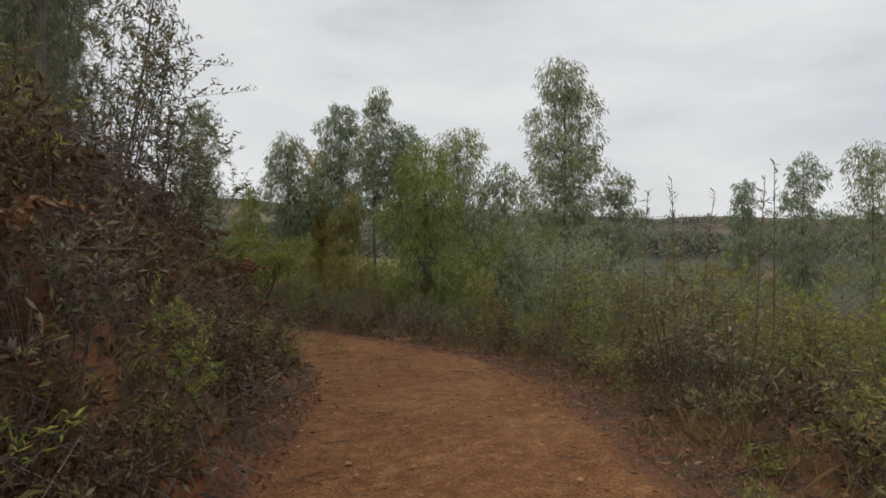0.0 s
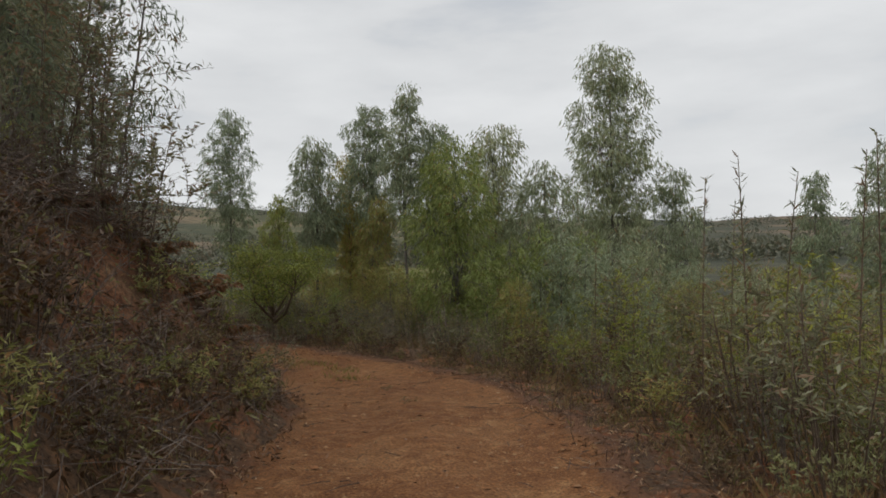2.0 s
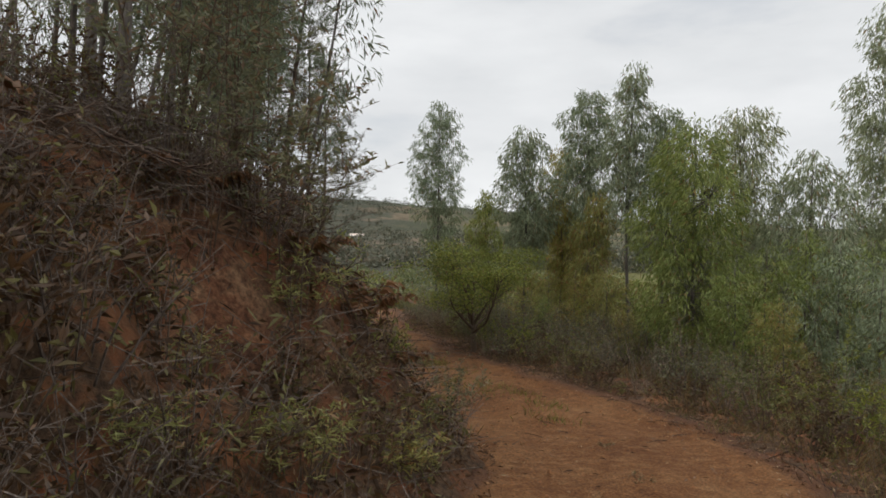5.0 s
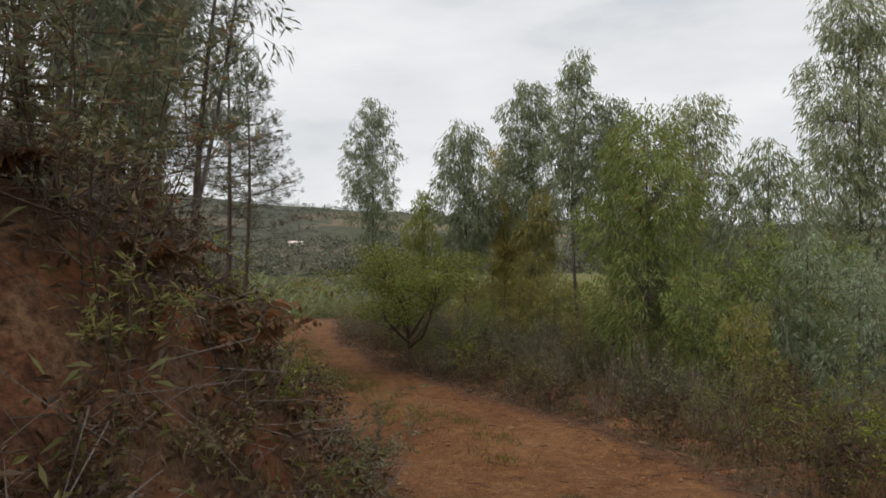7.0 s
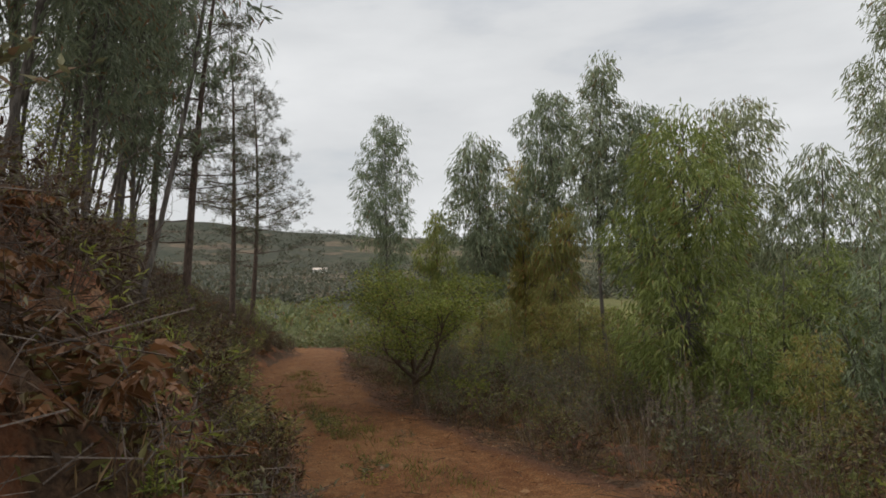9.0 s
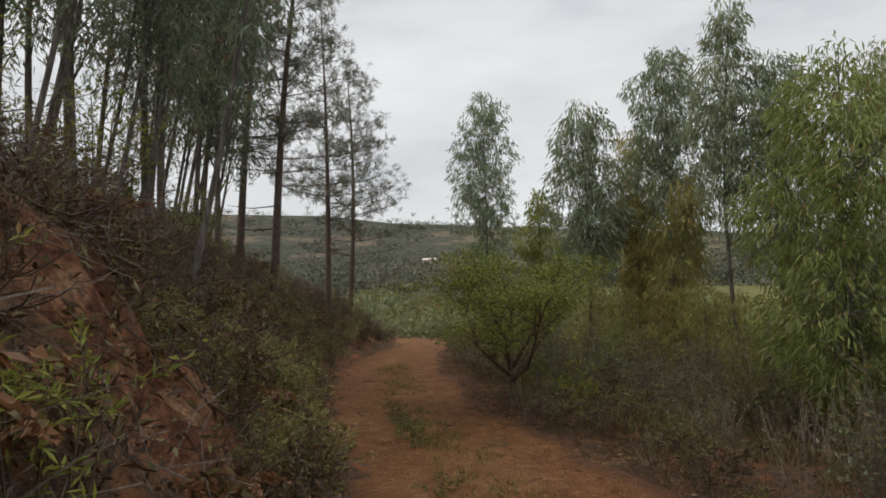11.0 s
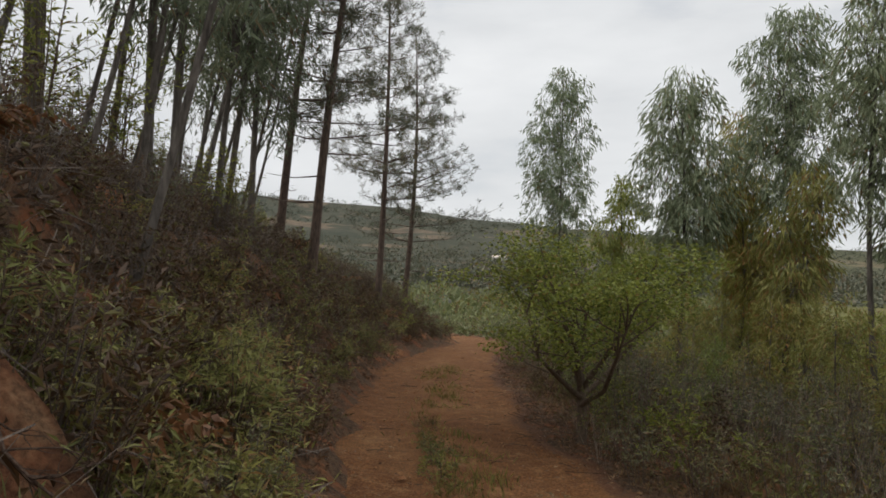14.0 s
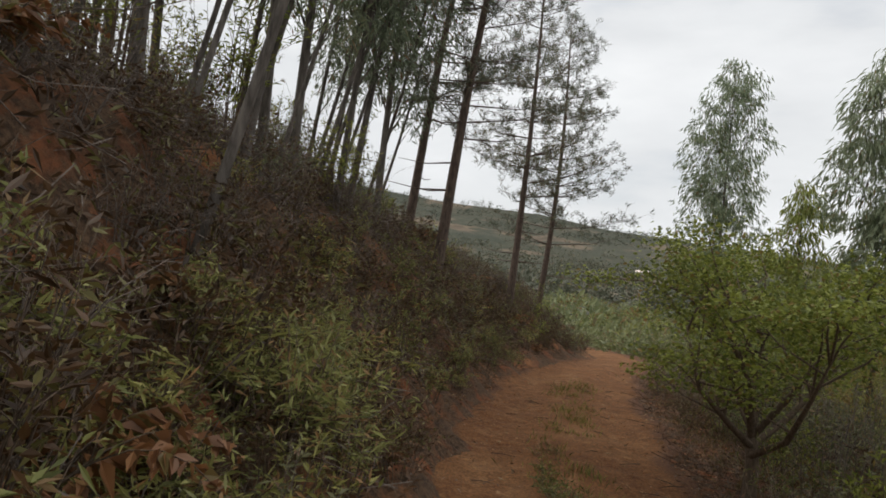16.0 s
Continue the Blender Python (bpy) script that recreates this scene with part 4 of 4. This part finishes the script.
# ---- dead branches on the bank ----
rng = np.random.default_rng(301)
FALLEN = [dead_branch("dead_branch", 1.6, 310 + i, "grey dry fallen branch with bare twigs on the bank", None, 10, 0.009) for i in range(3)] + [dead_branch("dead_branch", 1.3, 320, "dark crooked root hanging from the bank", ROOT, 8, 0.017)]
fresh = set(range(4))
for i in range(84):
    y = rng.uniform(1.2, 24)
    cxl = float(np.interp(y, PATHLINE[:, 1], PATHLINE[:, 0]))
    u = rng.uniform(1.9, 4.2)
    j = int(np.argmin(np.abs(PATHLINE[:, 1] - y)))
    tv = seg[j] / np.linalg.norm(seg[j])
    x, yy = cxl - tv[1] * (HALF + u), y + tv[0] * (HALF + u)
    if bare_soil(x, yy):
        continue
    k = int(rng.choice([0, 0, 1, 1, 2, 2, 3]))
    ob = FALLEN[k] if k in fresh else copy_thing(FALLEN[k], Matrix())
    fresh.discard(k)
    down = math.degrees(math.atan2(-tv[0], tv[1])) + rng.uniform(-50, 50)
    ob.matrix_world = pose(x, yy, top_z(x, yy) + 0.12, rng.uniform(-20, 20), rng.uniform(15, 42), down) @ Matrix.Scale(rng.uniform(0.55, 0.95), 4)
    tagged(ob, group="dead branches on the bank")

for x, y, turn, sz in [(-4.6, 11.0, -40, 0.8), (-5.2, 11.6, -55, 0.9), (-4.9, 11.9, -20, 0.7), (-5.3, 10.9, -35, 0.8), (-4.4, 11.7, -60, 0.6), (-4.7, 12.3, -45, 0.7), (-5.0, 12.5, -30, 0.8), (-4.6, 11.4, -75, 0.7), (-5.1, 11.2, -15, 0.9), (-4.2, 11.2, -50, 0.5)]:
    ob = copy_thing(FALLEN[3], Matrix())
    ob.matrix_world = pose(x, y, top_z(x, y) + 0.10, 10, 38, turn) @ Matrix.Scale(sz, 4)
    tagged(ob, group="dead branches on the bank")

for i in range(26):
    y = rng.uniform(5.2, 10.2)
    x = float(np.interp(y, PATHLINE[:, 1], PATHLINE[:, 0])) - rng.uniform(3.3, 4.3)
    ob = copy_thing(FALLEN[int(rng.choice([0, 1, 2, 3]))], Matrix())
    ob.matrix_world = pose(x, y, top_z(x, y) + 0.14, rng.uniform(-25, 25), rng.uniform(20, 50), rng.uniform(-60, 20)) @ Matrix.Scale(rng.uniform(0.55, 0.9), 4)
    tagged(ob, group="dead branches on the bank")

# ---- grass, gravel and litter ----
def undergrowth(name, spots, label, mat, seed, height, leaf, twig_mat=None, twig_share=0.16):
    """A loose mat of dead leaves and thin crossing stems close to the ground."""
    rng = np.random.default_rng(seed)
    n = len(spots)
    zs = land(spots[:, 0], spots[:, 1], False)
    base = np.column_stack([spots, zs + height * rng.random(n) ** 1.6])
    b = Build()
    b.leaves(base, rng.normal(0, 1, (n, 3)) * np.array([1, 1, 0.8]), leaf * (0.5 + rng.random(n)), leaf * 0.28, rng, 0.2, 0.2)
    tagged(part(name, b.mesh(name), mat, None), label, "undergrowth", kind="stuff")
    if not twig_mat:
        return
    b = Build()
    for p in base[rng.random(n) < twig_share]:
        w = rng.normal(0, 1, 3) * np.array([1, 1, 0.55])
        w *= rng.uniform(0.15, 0.5) / np.linalg.norm(w)
        b.tube([p - w, p + rng.normal(0, 0.03, 3), p + w], [0.004, 0.0035, 0.0015], 3)
    tagged(part("twig_tangle", b.mesh("twig_tangle"), twig_mat, None), "tangle of thin dead twigs on the ground", "twigs", kind="stuff")


def grass(name, spots, mat, label, blade, per, seed, spread=0.12):
    rng = np.random.default_rng(seed)
    b = Build()
    xs, ys = spots[:, 0], spots[:, 1]
    zs = land(xs, ys, False)
    for x, y, z in zip(xs, ys, zs):
        pos = np.array([x, y, z - 0.01]) + rng.normal(0, spread, (per, 3)) * np.array([1, 1, 0])
        b.leaves(pos, rng.normal(0, 0.35, (per, 3)) + np.array([0, 0, 1.0]), blade * (0.5 + 0.8 * rng.random(per)), 0.007 + 0.004 * rng.random(per), rng, 0.2, 0.15)
    return tagged(part(name, b.mesh(name), mat, None), label, "grass", kind="stuff")


def along(n, lo, hi, y0, y1, rng):
    """n places whose distance from the track's middle lies between lo and hi."""
    k = rng.uniform(np.interp(y0, PATHLINE[:, 1], arc), np.interp(y1, PATHLINE[:, 1], arc), n)
    w = rng.uniform(lo, hi, n)
    return np.stack([np.interp(k, ts, cx) + np.interp(k, ts, ty) * w, np.interp(k, ts, cy) - np.interp(k, ts, tx) * w], 1)


rng = np.random.default_rng(401)
bank = along(34000, -5.6, -1.5, 1, 30, rng)
undergrowth("bank_litter", bank[[not bare_soil(*q) or rng.random() < 0.4 for q in bank]], "brown dead leaves and bracken covering the bank", SHRUB_BROWN, 411, 0.32, 0.10, DEAD)
undergrowth("thicket_litter", along(16000, 1.75, 7.0, 1, 30, rng), "brown dead leaves under the thicket", SHRUB_BROWN, 412, 0.16, 0.08)
undergrowth("verge_litter", along(9000, 1.25, 2.3, 1, 30, rng), "reddish-brown dead leaves and twigs along the verge", LITTER, 413, 0.06, 0.05, ROOT, 0.06)
undergrowth("bank_foot_litter", along(7000, -2.1, -1.2, 1, 30, rng), "reddish dead leaves at the foot of the bank", LITTER, 414, 0.05, 0.06)
grass("verge_grass", along(420, 1.6, 2.4, 2, 31, rng), STRAW, "dry straw-coloured grass along the track", 0.13, 22, 402)
grass("bank_grass", along(300, -2.4, -1.6, 2, 31, rng), STRAW, "dry grass at the foot of the bank", 0.14, 24, 403)
grass("thicket_grass", along(900, 2.2, 8.0, 2, 34, rng), STRAW, "dry grass between the shrubs", 0.38, 22, 404, 0.2)
mid = along(90, -0.25, 0.35, 12, 24, rng)
grass("middle_grass", mid, SHRUB, "small green weeds along the middle of the track", 0.13, 26, 405, 0.10)
grass("meadow", along(1500, 11, 24, 10, 34, rng), MEADOW, "yellow-green meadow grass below the thicket", 0.6, 16, 406, 0.35)

for x, y, s, k in [(-5.25, 16.5, 1.0, 0), (-5.6, 16.9, 1.0, 0), (-5.95, 17.3, 0.9, 0), (-5.45, 16.7, 0.9, 2), (-5.75, 17.15, 0.8, 0), (-6.3, 17.8, 0.8, 0), (-6.8, 18.4, 0.7, 1), (-5.05, 16.2, 0.8, 0), (-4.2, 16.5, 0.6, 1), (-0.6, 10.2, 0.6, 1), (-3.9, 14.6, 0.9, 0), (-3.7, 14.3, 0.6, 2), (-1.0, 11.5, 0.55, 1), (-0.3, 9.0, 0.5, 1), (-2.9, 11.4, 1.2, 2), (-3.0, 11.8, 1.1, 0), (-2.75, 11.0, 1.0, 0)]:
    plant("low", x, y, s, rng, which=k)


def gravel(name, spots, size, mat, label, seed, lift=0.0):
    """Loose stones: squashed uneven lumps."""
    rng = np.random.default_rng(seed)
    b = Build()
    oct_v = np.array([(1, 0, 0), (0, 1, 0), (-1, 0, 0), (0, -1, 0), (0, 0, 1), (0, 0, -0.6)], float)
    oct_f = [(0, 1, 4), (1, 2, 4), (2, 3, 4), (3, 0, 4), (1, 0, 5), (2, 1, 5), (3, 2, 5), (0, 3, 5)]
    zs = track_z(lateral(spots[:, 0], spots[:, 1])[1])
    for (x, y), z in zip(spots, zs):
        s = size * rng.lognormal(0, 0.45)
        v = oct_v * (1 + rng.normal(0, 0.22, (6, 3))) * np.array([s, s * rng.uniform(0.6, 1), s * 0.55])
        a = rng.random() * 6.28
        v = np.stack([v[:, 0] * math.cos(a) - v[:, 1] * math.sin(a), v[:, 0] * math.sin(a) + v[:, 1] * math.cos(a), v[:, 2]], 1)
        b.add(v + np.array([x, y, z + s * 0.1 + lift]), oct_f)
    return tagged(part(name, b.mesh(name), mat, None), label, "gravel", kind="stuff")


gravel("coarse_gravel", along(700, -1.6, 1.6, 2, 24, rng), 0.017, STONE, "larger loose stones bedded in the dirt track", 502)
gravel("gravel", along(8000, -1.5, 1.5, 2, 22, rng), 0.008, STONE, "small loose ochre stones on the dirt track", 501)
spots = along(11000, -2.0, 2.0, 2, 28, rng)
spots = spots[rng.random(len(spots)) < 0.07 + 0.93 * smooth(0.85, 1.6, np.abs(lateral(spots[:, 0], spots[:, 1])[0]))]
b = Build()
zs = track_z(lateral(spots[:, 0], spots[:, 1])[1]) + 0.025
b.leaves(np.column_stack([spots, zs]), rng.normal(0, 1, (len(spots), 3)) * np.array([1, 1, 0.12]), 0.07 * (0.5 + rng.random(len(spots))), 0.016, rng)
tagged(part("fallen_leaves", b.mesh("fallen_leaves"), LITTER, None), "brown fallen leaves strewn on the track edges", "leaf litter", kind="stuff")
b = Build()
for x, y in along(150, -1.6, 1.6, 3, 24, rng):
    a, ln = rng.random() * 6.28, rng.uniform(0.08, 0.3)
    z = float(track_z(lateral(np.array([x]), np.array([y]))[1][0])) + 0.018
    e = np.array([math.cos(a), math.sin(a), 0]) * ln
    b.tube([np.array([x, y, z]), np.array([x, y, z + 0.008]) + e * 0.5 + rng.normal(0, 0.01, 3) * (1, 1, 0), np.array([x, y, z]) + e], [0.005, 0.004, 0.002], 4)
tagged(part("fallen_twigs", b.mesh("fallen_twigs"), ROOT, None), "short dark twigs lying on the track", "twigs", kind="stuff")

# ---- the valley and the far side ----
def far_scrub(name, n, r0, r1, az0, az1, size, mat, label, seed, leaves_n=60, open_part=0.0):
    """Bushes strewn over the valley, in woods with open ground between them where open_part is given."""
    rng = np.random.default_rng(seed)
    b = Build()
    r = r0 * (r1 / r0) ** rng.random(n)
    az = np.radians(rng.uniform(az0, az1, n))
    xs, ys = -3 - np.sin(az) * r, 10 + np.cos(az) * r
    d, _ = lateral(xs, ys)
    ok = (d > 9) | (d < -12) | (ys > 44) | ((ys > 31) & (np.abs(d) > 1.8))
    if open_part:
        ok &= wavy(np.degrees(az) * 0.12, np.log(r) * 6, 1.9, seed) > open_part * 2 - 1.3
    zs = land(xs, ys, False)
    for x, y, z, rr, o in zip(xs, ys, zs, r, ok):
        if not o:
            continue
        s = size * rng.uniform(0.6, 1.5)
        v = rng.normal(0, 1, (leaves_n, 3))
        v /= np.linalg.norm(v, axis=1)[:, None]
        v[:, 2] = np.abs(v[:, 2])
        p = v * s * (0.35 + 0.65 * rng.random((leaves_n, 1)) ** 0.5) * np.array([1, 1, 0.95])
        b.leaves(np.array([x, y, z - 0.1]) + p, v + rng.normal(0, 0.5, (leaves_n, 3)), s * 5.2 / (leaves_n + 60) ** 0.6, s * 2.6 / (leaves_n + 60) ** 0.6, rng, 0.2)
    return tagged(part(name, b.mesh(name), mat, None), label, "scrub", kind="stuff")


far_scrub("valley_bushes", 190, 26, 60, 8, 62, 1.1, FARBUSH, "pale green bushes filling the valley", 601, 230)
far_scrub("valley_thicket", 120, 40, 130, 6, 66, 2.0, FARBUSH, "tall pale green bushes on the valley floor", 605, 200)
far_scrub("valley_trees", 190, 34, 140, 6, 66, 1.7, SHRUB, "dark olive trees on the valley floor", 606, 200)
far_scrub("valley_scrub", 650, 27, 110, -35, 14, 0.95, SHRUB, "olive scrub on the valley floor", 604, 90)
far_scrub("hillside_woods", 3600, 150, 450, -45, 68, 2.9, FARWOOD, "dark woods on the far side of the valley", 602, 26, 0.15)
far_scrub("ridge_trees", 2000, 520, 760, -45, 68, 3.2, FARWOOD, "scattered dark trees on the far ridge", 603, 26, 0.45)
rng = np.random.default_rng(610)
for i in range(60):
    x, y = rng.uniform(-25, -9.5), rng.uniform(30, 46)
    if abs(float(lateral(np.array([x]), np.array([y]))[0][0])) > 1.7:
        plant("broom", x, y, rng.uniform(0.9, 1.6), rng, which=1)


def far_house(name, w, dep, h, x, y, turn, label):
    thing = new(name)
    bm = bmesh.new()
    bmesh.ops.create_cube(bm, size=1, matrix=Matrix.Translation((0, 0, h / 2 - 0.5)) @ Matrix.Diagonal((w, dep, h + 1, 1)))
    me = bpy.data.meshes.new("wall")
    bm.to_mesh(me)
    part("wall", me, PLASTER, thing)
    bm = bmesh.new()
    e, t = 0.35, 1.0
    vs = [bm.verts.new(p) for p in ((-w / 2 - e, -dep / 2 - e, h), (w / 2 + e, -dep / 2 - e, h), (w / 2 + e, dep / 2 + e, h), (-w / 2 - e, dep / 2 + e, h), (-w / 2 - e, 0, h + t), (w / 2 + e, 0, h + t))]
    for q in ((0, 1, 5, 4), (2, 3, 4, 5), (0, 4, 3), (1, 2, 5), (3, 2, 1, 0)):
        bm.faces.new([vs[i] for i in q])
    me = bpy.data.meshes.new("roof")
    bm.to_mesh(me)
    part("roof", me, ROOF, thing)
    for i in (-1, 1):
        bm = bmesh.new()
        bmesh.ops.create_cube(bm, size=1, matrix=Matrix.Translation((i * w * 0.28, -dep / 2, h * 0.55)) @ Matrix.Diagonal((w * 0.09, 0.1, h * 0.35, 1)))
        me = bpy.data.meshes.new("window")
        bm.to_mesh(me)
        part("window", me, GLASSDARK, thing)
    thing.matrix_world = pose(x, y, top_z(x, y), 0, 0, turn)
    return tagged(thing, label, "house")


far_house("house", 6.0, 4.0, 1.7, -163, 310, 20, "small white house with a pale roof across the valley")
far_house("house", 2.4, 2.4, 1.0, -88, 192, 30, "small white shed on the valley floor")
